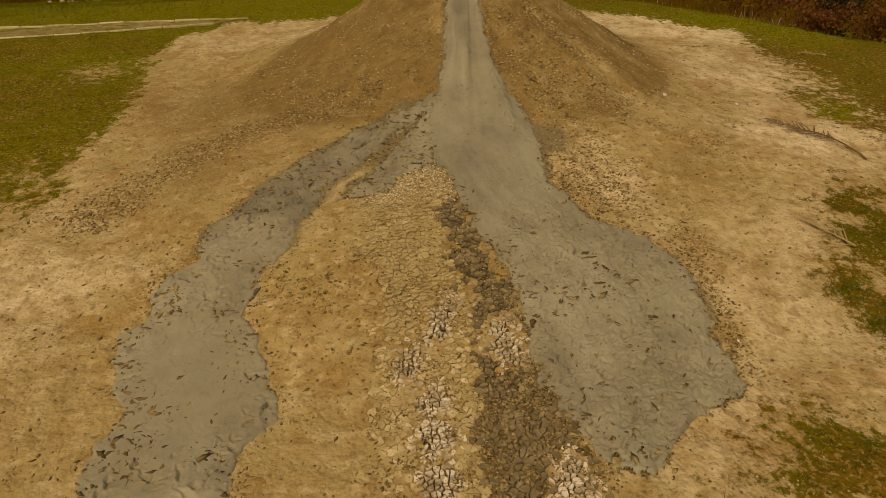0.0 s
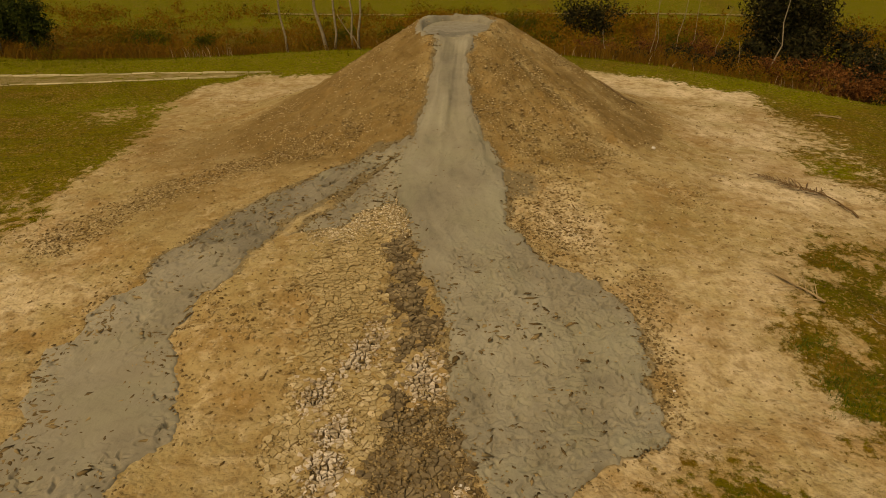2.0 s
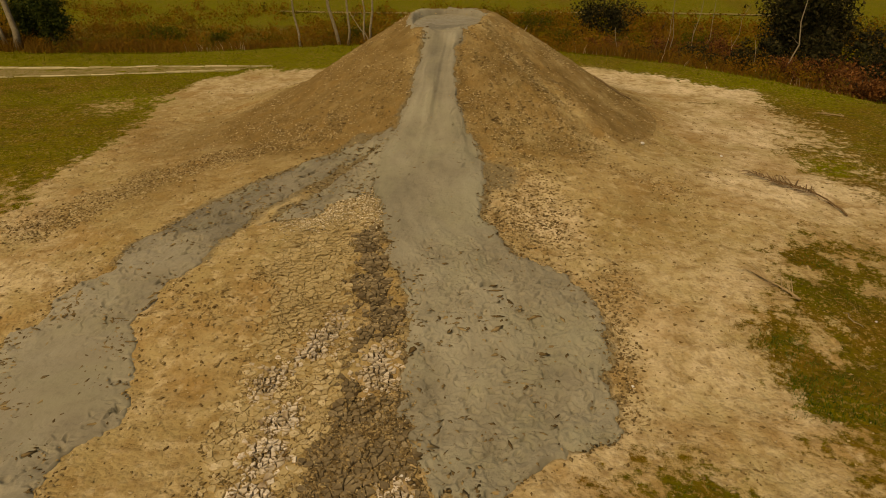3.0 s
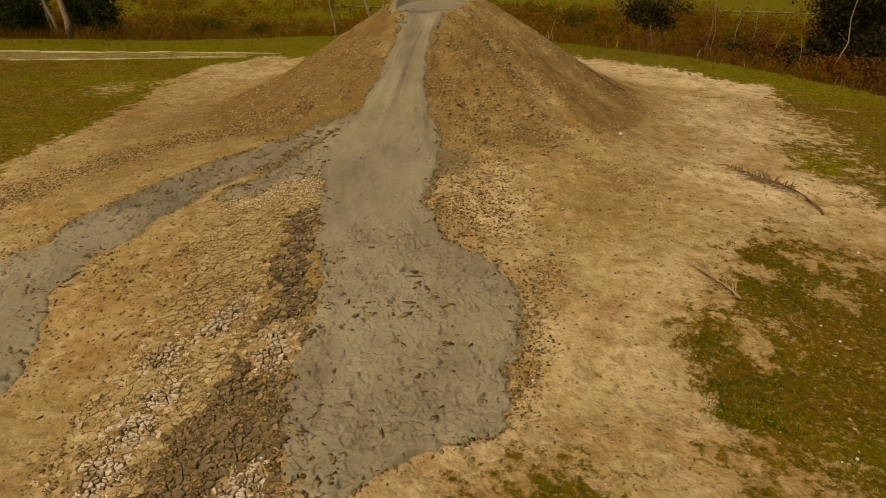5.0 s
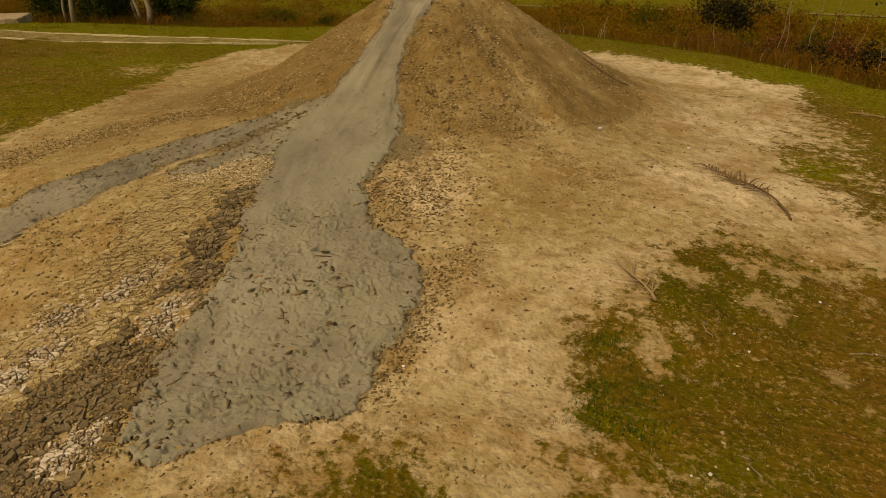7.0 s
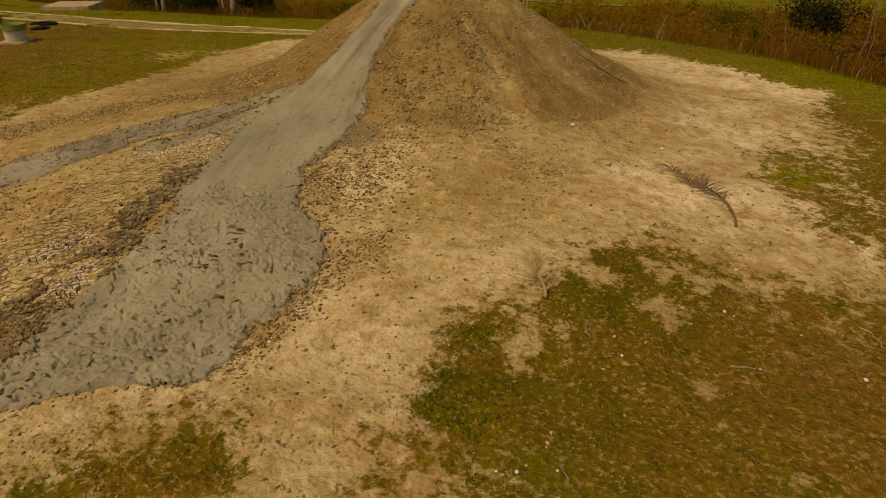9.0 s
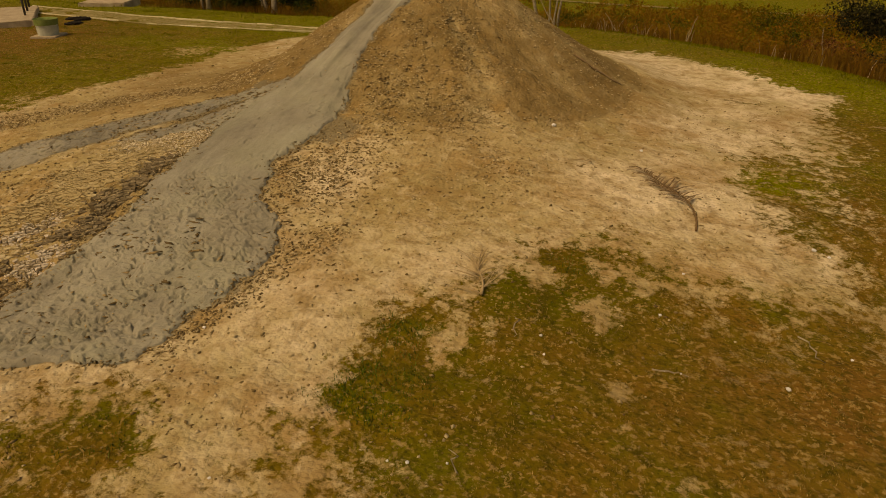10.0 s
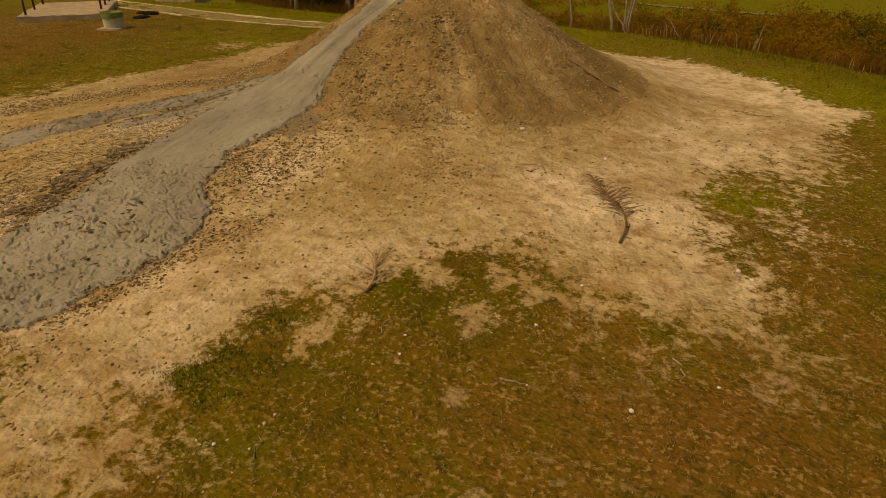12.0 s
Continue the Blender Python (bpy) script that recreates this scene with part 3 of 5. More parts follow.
M_BIN_WHITE = plain("dirty_white_paint", [(0.25, (0.38, 0.38, 0.28)), (0.7, (0.60, 0.60, 0.46))], 4.0, 0.7)
M_BIN_GREEN = plain("faded_green_paint", [(0.25, (0.13, 0.17, 0.04)), (0.7, (0.24, 0.29, 0.09))], 4.0, 0.6)
M_POST = plain("dark_post_paint", [(0.3, (0.035, 0.03, 0.025)), (0.7, (0.08, 0.07, 0.055))], 5.0, 0.6)
M_YELLOW = plain("yellow_post_paint", [(0.3, (0.45, 0.36, 0.04)), (0.7, (0.62, 0.52, 0.08))], 5.0, 0.6)
M_STONE = plain("white_stone", [(0.3, (0.60, 0.57, 0.50)), (0.7, (0.80, 0.78, 0.72))], 12.0, 0.8)
M_BLACK = plain("charred_debris", [(0.3, (0.012, 0.010, 0.008)), (0.7, (0.04, 0.032, 0.024))], 9.0, 0.95)

# ---- ground, cone and mud ----
def spread(lo, hi, fine, reach):
    """Even steps from lo to hi, then ever wider ones out to reach."""
    core = np.arange(lo, hi + fine / 2, fine)
    out, s, p = [], fine, 0.0
    while p < reach:
        s = min(s * 1.09, 120)
        p += s
        out.append(p)
    out = np.array(out)
    return np.concatenate([lo - out[::-1], core, hi + out])


X, Y = np.meshgrid(spread(-9.5, 13.5, 0.055, 2500), spread(3.5, 21, 0.055, 2500))
Z = ground_z(X, Y)
a, s = mud_inside(X, Y)
wet = np.maximum(a, s)
Z = Z - 0.40 * step(0.05, 0.7, cone_edge(X, Y)) - 0.07 * step(0.0, 0.10, wet) - 0.05 * crust_mask(X, Y)
me, _ = sheet("ground", X, Y, Z)
zones(me, earth_zones(X, Y).reshape(-1, 4), mud_wash(X, Y).ravel())
ground = part_mesh("ground", me, M_EARTH, smooth=True)
tagged(ground, "tan dried mud fan running out into patchy olive turf", "ground", kind="structure")

volcano = thing("mud_volcano", "brown crumbly mud volcano cone with a grey crater", "mud volcano", at=(0.7, 22.0, 0))
gx, gy = np.meshgrid(np.arange(-6.8, 8.3, 0.05), np.arange(14.6, 29.8, 0.05))
ce = cone_edge(gx, gy)
a, s = mud_inside(gx, gy)
gz = ground_z(gx, gy) - 0.05 * (1 - step(0.0, 0.35, ce)) + 0.004 - 0.07 * step(0.0, 0.10, np.maximum(a, s))
gz = gz + 0.022 * fbm(6 * gx, 6 * gy, 3, 51) * step(0.2, 1.0, ce)
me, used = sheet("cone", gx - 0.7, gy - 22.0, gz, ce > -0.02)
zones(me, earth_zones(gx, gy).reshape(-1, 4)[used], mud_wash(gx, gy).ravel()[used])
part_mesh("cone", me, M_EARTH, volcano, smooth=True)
px, py = np.meshgrid(np.arange(-1.1, 2.2, 0.05), np.arange(19.7, 23.7, 0.05))
pe = np.hypot((px - 0.52) / 1.15, (py - 21.7) / 1.60)
pz = 3.29 + 0.018 * fbm(2 * px, 2 * py, 3, 52)
me, used = sheet("crater_pool", px - 0.7, py - 22.0, pz, pe < 0.99)
tones(me, 0.55 + 0.2 * fbm(1.5 * px, 1.5 * py, 3, 56).ravel()[used])
part_mesh("crater_pool", me, M_POOL, volcano, "grey liquid mud brimming in the crater", smooth=True)
px, py = np.meshgrid(np.arange(-1.6, 2.6, 0.03), np.arange(19.6, 24.2, 0.03))
pe = np.hypot((px - 0.45) / 1.15, (py - 21.7) / 1.60)
coat = 1.14 + 0.07 * fbm(1.4 * px, 1.4 * py, 3, 53) + 0.06 * fbm(6 * px, 6 * py, 2, 54) - 0.12 * step(1.0, 1.6, px) - 0.12 * (1 - step(-1.0, -0.2, px)) - pe
pz = ground_z(px, py) + 0.022 * fbm(6 * px, 6 * py, 3, 51) + 0.035 * step(-0.03, 0.06, coat) - 0.02
me, used = sheet("rim_coat", px - 0.7, py - 22.0, pz, (coat > -0.03) & (pe > 0.75) & (py > 20.3))
tones(me, 0.45 + 0.3 * fbm(2 * px, 2 * py, 3, 58).ravel()[used])
part_mesh("rim_coat", me, M_MUD, volcano, "dried grey mud caked over the crater rim", smooth=True)


def dents(x, y, count, area, depth, seed, big=1.0):
    """Footprint-like hollows: steep on one side, drawn out on the other."""
    rng = np.random.default_rng(seed)
    out = np.zeros(x.shape)
    x0, y0, st = x[0, 0], y[0, 0], x[0, 1] - x[0, 0]
    for _ in range(count):
        cx, cy = rng.uniform(area[0], area[1]), rng.uniform(area[2], area[3])
        l, w, t = big * rng.lognormal(-2.45, 0.45), big * rng.uniform(0.014, 0.05), rng.uniform(-0.7, 0.7) + (0.5 if rng.random() < 0.6 else 2.4)
        i0, i1 = int((cy - 0.4 - y0) / st), int((cy + 0.4 - y0) / st)
        j0, j1 = int((cx - 0.4 - x0) / st), int((cx + 0.4 - x0) / st)
        if i0 < 0 or j0 < 0 or i1 > x.shape[0] or j1 > x.shape[1]:
            continue
        sx, sy = x[i0:i1, j0:j1] - cx, y[i0:i1, j0:j1] - cy
        sx, sy = sx + 0.035 * fbm(9 * (sx + cx), 9 * (sy + cy), 2, 66), sy + 0.035 * fbm(9 * (sx + cx), 9 * (sy + cy), 2, 67)
        u, v = (sx * math.cos(t) + sy * math.sin(t)) / l, (sy * math.cos(t) - sx * math.sin(t)) / w
        r = np.hypot(u, v)
        hole = (1 - step(0.75, 1.15, r)) * (0.55 + 0.45 * np.clip(v, -1, 1))
        lip = np.exp(-((r - 1.45) / 0.35) ** 2) * np.clip(v, 0, 1) * 0.35
        out[i0:i1, j0:j1] += depth * rng.uniform(0.5, 1.3) * (lip - 1.5 * hole)
    return out


TOPS = []
FLOW_Y = np.arange(5.5, 22, 0.1)
soft_edge = lambda v: np.convolve(np.pad(np.interp(FLOW_Y, STREAM_Y, v), 8, "edge"), np.ones(17) / 17, "valid")
FLOW_MID, FLOW_HALF = (soft_edge(STREAM_L) + soft_edge(STREAM_R)) / 2, (soft_edge(STREAM_R) - soft_edge(STREAM_L)) / 2
mud = thing("mud_flow", "grey wet mud flow with footprints, spreading down the fan", "mud flow", at=(1.5, 12, 0))
for nm, which, (x0, x1, y0, y1), lab in (("main_stream", 0, (-1.2, 5.4, 5.8, 21.5), "thick grey mud tongue, trodden at its foot"),
                                         ("side_stream", 1, (-7.0, 0.8, 2.0, 16.6), "slick grey mud branch, liquid in its pool")):
    mx, my = np.meshgrid(np.arange(x0, x1, 0.018), np.arange(y0, y1, 0.018))
    wob = 0.35 * fbm(1.1 * mx, 0.8 * my, 3, 57)
    ms = mud_inside(mx, my)[which]
    base = land(mx, my) + 0.035 * fbm(0.7 * mx, 0.7 * my, 3, 21) + rills(mx, my)
    if which == 0:
        slope = step(10.5, 14, my)
        mid, half = np.interp(my, FLOW_Y, FLOW_MID), np.interp(my, FLOW_Y, FLOW_HALF)
        lane = (mx - mid) / half
        streak = fbm(2.6 * lane + 0.6 * wob, 0.34 * my, 3, 61) + 0.35 * fbm(2.2 * mx, 1.4 * my, 3, 34)
        fl = 0.026 * streak * (0.4 + 0.6 * slope)
        swirl = fbm(1.7 * mx + 1.6 * wob, 0.9 * my + 1.3 * wob, 4, 62)
        fold = 3.2 * fbm(2.3 * mx + 1.2 * wob, 1.25 * my - 0.8 * wob, 4, 69)
        lump = 0.016 * swirl + 0.012 * np.abs(fbm(4.2 * mx + wob, 3.0 * my + wob, 3, 37)) + 0.010 * np.abs(fbm(2.3 * mx, 1.6 * my, 3, 63))
        lump = (lump + 0.014 * (np.floor(fold) + step(0.86, 1.0, fold - np.floor(fold)))) * (1 - 0.8 * slope)
        tread = dents(mx, my, 1250, (1.2, 4.7, 6.2, 12.2), 0.031, 3, 0.85) + dents(mx, my, 60, (1.8, 4.4, 6.6, 11.0), 0.05, 7) + dents(mx, my, 70, (0.2, 2.6, 11.8, 17), 0.022, 4)
        tone = 0.48 - 0.08 * slope + 0.34 * streak * (0.35 + 0.65 * slope) + 0.30 * swirl * (1 - 0.5 * slope)
    else:
        calm = np.exp(-((((mx + 3.85) / 1.0) ** 2 + ((my - 7.7) / 1.5) ** 2) * 0.9) ** 2)
        swirl = fbm(1.8 * mx + 1.6 * wob, 1.5 * my + 1.2 * wob, 4, 64)
        fl = 0.024 * swirl * (1 - calm)
        fold = 2.8 * fbm(2.2 * mx + 1.2 * wob, 2.2 * my - wob, 4, 60)
        lump = (0.012 * fbm(4.0 * mx, 4.0 * my, 4, 65) + 0.012 * (np.floor(fold) + step(0.84, 1.0, fold - np.floor(fold)))) * (1 - calm)
        tread = (dents(mx, my, 330, (-5.4, -2.2, 4, 12.5), 0.05, 5) + dents(mx, my, 260, (-4.4, -0.5, 11.5, 15.6), 0.05, 6)) * (1 - 0.95 * calm)
        tone = 0.5 + 0.30 * swirl * (1 - 0.8 * calm) - 0.34 * step(11.0, 13.0, my) * (1 - step(-0.2, 0.5, mx + 2.25 - 0.583 * (my - 12.75)))
    rim = 0.040 * (1 - np.exp(-np.maximum(ms, 0) / 0.10)) + 0.010 * np.exp(-((ms - 0.05) / 0.05) ** 2)
    mz = base + rim + (fl + lump + tread) * step(0.0, 0.12, ms) - 0.08 * step(0.0, -0.06, ms) + (0.008 if which == 0 else 0)
    mz = np.where(my > 20.1, np.maximum(mz, 3.296), mz) if which == 0 else mz
    TOPS.append((x0, y0, mz))
    me, used = sheet(nm, mx - 1.5, my - 12, mz, ms > -0.06)
    tones(me, tone.ravel()[used])
    part_mesh(nm, me, M_POOL if which else M_MUD, mud, lab, smooth=True)


def mud_z(x, y, which):
    """Height of the wet mud's skin."""
    x0, y0, top = TOPS[which]
    i, j = np.round((y - y0) / 0.018).astype(int), np.round((x - x0) / 0.018).astype(int)
    return top[np.clip(i, 0, top.shape[0] - 1), np.clip(j, 0, top.shape[1] - 1)]

# ---- cracked crust ----
def crust_cells(box, size, gap, test, seed):
    """Cracked plates: Voronoi cells round jittered seeds, drawn in by half the crack's width."""
    rng = np.random.default_rng(seed)
    nx, ny = int((box[1] - box[0]) / size), int((box[3] - box[2]) / size)
    sx = box[0] + (np.arange(nx)[:, None] + rng.uniform(0.02, 0.98, (nx, ny))) * size
    sy = box[2] + (np.arange(ny)[None, :] + rng.uniform(0.02, 0.98, (nx, ny))) * size
    near = test(sx, sy)
    ok = near + rng.uniform(-0.17, 0.12, near.shape) > 0
    gone = rng.random((nx, ny)) < 0.22
    cells = []
    for i in range(3, nx - 3):
        for j in range(3, ny - 3):
            if not ok[i, j] or gone[i, j]:
                continue
            c = Vector((sx[i, j], sy[i, j]))
            poly = [c + Vector((a * size * 2.2, b * size * 2.2)) for a, b in ((-1, -1), (1, -1), (1, 1), (-1, 1))]
            for di in range(-3, 4):
                for dj in range(-3, 4):
                    if di == 0 and dj == 0 or gone[i + di, j + dj]:
                        continue
                    o = Vector((sx[i + di, j + dj], sy[i + di, j + dj]))
                    n = o - c
                    ln = n.length
                    n = n / ln
                    lim = ln / 2 - gap * rng.uniform(0.35, 0.75)
                    kept = []
                    for p, q in zip(poly, poly[1:] + poly[:1]):
                        dp, dq = (p - c).dot(n) - lim, (q - c).dot(n) - lim
                        if dp <= 0:
                            kept.append(p)
                        if dp * dq < 0:
                            kept.append(p + (q - p) * (dp / (dp - dq)))
                    poly = kept
                    if len(poly) < 3:
                        break
                if len(poly) < 3:
                    break
            if len(poly) >= 3:
                fine = []
                for p, q in zip(poly, poly[1:] + poly[:1]):
                    n = max(1, min(3, round((q - p).length / 0.035)))
                    fine += [p + (q - p) * (m / n) for m in range(n)]
                cells.append((c, [p + Vector((0.016 * float(fbm(14 * p.x, 14 * p.y, 2, 74)), 0.016 * float(fbm(14 * p.x, 14 * p.y, 2, 75)))) for p in fine]))
    return cells


def plate(c, poly, rng, thick, curl):
    """One plate about its own middle: sides, worn shoulder, dished top."""
    up = [(p - c) for p in poly]
    tx, ty = rng.uniform(-curl, curl), rng.uniform(-curl, curl)
    lift = rng.uniform(0, thick * 0.5)
    vs = [(p.x, p.y, -0.07) for p in up]
    vs += [(p.x, p.y, thick * 0.55 + lift + p.x * tx + p.y * ty) for p in up]
    vs += [(p.x * 0.86, p.y * 0.86, thick + lift + p.x * tx + p.y * ty) for p in up]
    vs.append((0, 0, thick * 0.75 + lift))
    n = len(up)
    fs = []
    for i in range(n):
        k = (i + 1) % n
        fs += [(i, k, n + k, n + i), (n + i, n + k, 2 * n + k, 2 * n + i), (2 * n + i, 2 * n + k, 3 * n)]
    return vs, fs


crust = thing("cracked_mud_crust", "dark brown dried mud crust split by deep cracks", "mud crust", at=(1.0, 9.0, 0))
prng = np.random.default_rng(12)
cells = crust_cells((-1.0, 3.6, 4.4, 13.2), 0.088, 0.012, dark_depth, 1)
cells.sort(key=lambda c: -c[0].y)
rest_v, rest_f = [], []
for n, (c, poly) in enumerate(cells):
    curl = 0.06 + 0.16 * float(1 - step(6.9, 7.7, c.y))
    vs, fs = plate(c, poly, prng, prng.uniform(0.008, 0.018) * (1.0 + 0.7 * float(1 - step(6.9, 7.7, c.y))), curl)
    z = float(ground_z(c.x, c.y))
    if n < 300:
        me = bpy.data.meshes.new("mud_plate")
        me.from_pydata(vs, [], fs)
        part_mesh("mud_plate", me, M_PLATE, crust).location = (c.x - 1.0, c.y - 9.0, z)
    else:
        o = len(rest_v)
        rest_v += [(x + c.x - 1.0, y + c.y - 9.0, w + z) for x, y, w in vs]
        rest_f += [tuple(i + o for i in f) for f in fs]
if rest_v:
    me = bpy.data.meshes.new("plate_rubble")
    me.from_pydata(rest_v, [], rest_f)
    part_mesh("plate_rubble", me, M_PLATE, crust)["kind"] = "stuff"
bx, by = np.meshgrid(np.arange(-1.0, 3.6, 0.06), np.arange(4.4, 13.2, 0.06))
# dark sheet below the plates carries the cracks' shade in its colour
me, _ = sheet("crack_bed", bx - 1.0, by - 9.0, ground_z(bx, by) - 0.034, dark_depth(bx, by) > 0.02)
part_mesh("crack_bed", me, M_BED, crust, "damp mud between the plates, coloured dark for crack shade", smooth=True)

for nm, test, size, gap, mat, lab, k in (("salty_crust", white_depth, 0.078, 0.022, M_WHITE_CRUST, "whitish salt-stained mud crust cracked into small flakes", 2),
                                         ("pale_crust", faded_depth, 0.086, 0.008, M_CRUST, "pale tan dried mud crust with fine cracks", 3)):
    flakes = thing(nm, lab, "mud crust")
    v, f, n = [], [], 0
    for c, poly in sorted(crust_cells((-2.4, 2.6, 4.3, 14.0), size, gap, test, k), key=lambda q: q[0].y):
        vs, fs = plate(c, poly, prng, prng.uniform(0.004, 0.014), 0.12)
        z, o = float(ground_z(c.x, c.y)), len(v)
        n += 1
        if n <= 300:
            me = bpy.data.meshes.new("flake")
            me.from_pydata(vs, [], fs)
            part_mesh("flake", me, mat, flakes).location = (c.x, c.y, z)
            continue
        v += [(x + c.x, y + c.y, w + z) for x, y, w in vs]
        f += [tuple(i + o for i in q) for q in fs]
    if v:
        me = bpy.data.meshes.new("flake_rubble")
        me.from_pydata(v, [], f)
        part_mesh("flake_rubble", me, mat, flakes)["kind"] = "stuff"
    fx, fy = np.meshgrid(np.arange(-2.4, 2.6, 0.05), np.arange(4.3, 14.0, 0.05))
    # sheet below the flakes, its colour darkened as shade in the cracks
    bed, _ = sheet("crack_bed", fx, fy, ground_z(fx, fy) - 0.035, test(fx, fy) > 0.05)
    part_mesh("crack_bed", bed, M_PALE_BED if nm == "pale_crust" else M_BED, flakes, "mud showing between the flakes, coloured darker for crack shade", smooth=True)

# ---- crumbs, turf and scrub ----
OCTA_V = np.array([(1, 0, 0), (-1, 0, 0), (0, 1, 0), (0, -1, 0), (0, 0, 1), (0, 0, -0.6)], float)
OCTA_F = np.array([(0, 2, 4), (2, 1, 4), (1, 3, 4), (3, 0, 4), (2, 0, 5), (1, 2, 5), (3, 1, 5), (0, 3, 5)])


def crumbs(name, x, y, z, size, mat, label, seed, flat=0.7, long=1.0):
    """Broken lumps, each an uneven little solid."""
    rng = np.random.default_rng(seed)
    n = len(x)
    v = np.repeat(OCTA_V[None], n, 0) * (1 + rng.uniform(-0.35, 0.35, (n, 6, 1))) + rng.uniform(-0.25, 0.25, (n, 6, 3))
    v[:, :, 0] *= rng.uniform(1, 1.0 + long, (n, 1))
    v[:, :, 2] *= flat
    t = rng.uniform(0, 2 * np.pi, n)[:, None]
    vx, vy = v[:, :, 0] * np.cos(t) - v[:, :, 1] * np.sin(t), v[:, :, 0] * np.sin(t) + v[:, :, 1] * np.cos(t)
    v = np.stack([vx, vy, v[:, :, 2]], -1) * size[:, None, None] + np.stack([x, y, z], -1)[:, None]
    f = OCTA_F[None] + 6 * np.arange(n)[:, None, None]
    ob = part_mesh(name, raw_mesh(name, v.reshape(-1, 3), f.reshape(-1, 3)), mat)
    return tagged(ob, label, "clods", kind="stuff")


def scatter(n, box, chance, seed):
    rng = np.random.default_rng(seed)
    x, y = rng.uniform(box[0], box[1], n), rng.uniform(box[2], box[3], n)
    k = rng.random(n) < chance(x, y)
    return x[k], y[k], rng


def dry(x, y):
    return np.maximum(*mud_inside(x, y)) < -0.02


def clod_chance(x, y):
    z = earth_zones(x, y)
    return np.where(dry(x, y), (0.045 + 0.95 * z[:, 2] ** 1.5) * (1 - 0.9 * z[:, 0]), 0)


cx, cy, rng = scatter(260000, (-9, 11.5, 5, 26), clod_chance, 81)
cs = rng.lognormal(math.log(0.0155), 0.42, len(cx)).clip(0.008, 0.034)
crumbs("clods", cx, cy, ground_z(cx, cy) + cs * 0.2, cs, M_CLOD, "brown and tan dry mud crumbs strewn over the slopes", 82)


def dark_chance(x, y):
    z = earth_zones(x, y)
    wet = np.maximum(*mud_inside(x, y))
    rim = np.exp(-((wet + 0.05) / 0.12) ** 2) * (0.25 + 0.75 * step(-0.1, 0.5, fbm(1.1 * x, 1.1 * y, 2, 83)))
    strip = 0.22 * np.exp(-(near_line(x, y, [(-7.2, 12.6), (-5.9, 15.3), (-4.8, 16.3), (-3.5, 17.0), (-2.0, 17.15)]) / 0.5) ** 2)
    strip = strip + 0.8 * (near_line(x, y, [(-1.6, 13.9), (-1.0, 14.9), (-0.4, 15.9)]) < 0.2) + 0.7 * hump(x, y, 3.4, 12.8, 0.6, 1) + 1.0 * np.exp(-((mud_inside(x, y)[0] + 0.22) / 0.28) ** 2) * (x > 2.2) * (y > 7.8) * (y < 13.5) + 0.8 * hump(x, y, -2.2, 17.3, 0.4, 1) + 0.6 * np.exp(-(near_line(x, y, [(-3.0, 14.6), (-1.9, 15.5), (-1.0, 16.1)]) / 0.16) ** 2)
    return np.where(wet < 0.1, np.clip(rim + strip, 0, 1), 0) * (1 - z[:, 0])


cx, cy, rng = scatter(84000, (-9, 7, 4.5, 21.3), dark_chance, 84)
cs = rng.lognormal(math.log(0.0165), 0.40, len(cx)).clip(0.008, 0.030)
wet = np.maximum(*mud_inside(cx, cy))
crumbs("damp_clods", cx, cy, ground_z(cx, cy) + np.where(wet > 0, 0.03, 0) + cs * 0.2, cs, M_DARK_CLOD, "dark damp mud clods along the edges of the flow", 85, long=1.0)


def side_chance(x, y):
    s = mud_inside(x, y)[1]
    return 0.55 * (s > 0.03) * step(11.0, 12.5, y) * step(-0.5, 0.4, fbm(2.2 * x, 2.2 * y, 2, 80)) + np.exp(-((s - 0.25) / 0.35) ** 2) * (s > 0.02) * step(-0.3, 0.6, fbm(1.6 * x, 1.6 * y, 2, 76)) + 0.02 * (s > 0.1)


def main_chance(x, y):
    a = mud_inside(x, y)[0]
    trod = (a > 0.05) * (1 - step(10.8, 12.6, y)) * (0.15 + 0.85 * step(-0.2, 0.6, fbm(1.3 * x, 1.3 * y, 2, 77)))
    return 0.5 * trod + 0.4 * np.exp(-((a - 0.1) / 0.15) ** 2) * (a > 0.02) * (y < 13) + 0.05 * (a > 0.1)


# Flat dark flakes: bits of crust, and dark colour for the shaded sides of hollows
for which, chance, n in ((1, side_chance, 24000), (0, main_chance, 15000)):
    cx, cy, rng = scatter(n, (-6, 5, 4, 18), chance, 78 + which)
    cs = rng.lognormal(math.log(0.020), 0.5, len(cx)).clip(0.008, 0.055)
    crumbs("mud_flakes", cx, cy, mud_z(cx, cy, which) - cs * 0.05, cs, M_DARK_CLOD, "dark flakes of crust stuck in wet mud, also standing in for shaded hollows", 79 + which, flat=0.18, long=2.6)


def crust_chance(x, y):
    k = np.maximum(np.maximum(dark_depth(x, y), white_depth(x, y)), faded_depth(x, y))
    return np.where(k > -0.15, 0.25 + 0.75 * step(-0.2, 0.6, fbm(2.5 * x, 2.5 * y, 3, 103)), 0)


cx, cy, rng = scatter(60000, (-2.4, 3.4, 4.3, 14), crust_chance, 104)
cs = rng.lognormal(math.log(0.009), 0.4, len(cx)).clip(0.004, 0.025)
crumbs("crust_crumbs", cx, cy, ground_z(cx, cy) + 0.013, cs, M_CLOD, "tan crumbs broken off the cracked crust", 105, flat=0.6, long=1.3)


def tongue_chance(x, y):
    return np.where(dry(x, y), np.exp(-(near_line(x, y, [(-1.2, 12.4), (-0.75, 12.9), (-0.3, 13.4), (-0.1, 12.8)]) / 0.4) ** 2), 0)


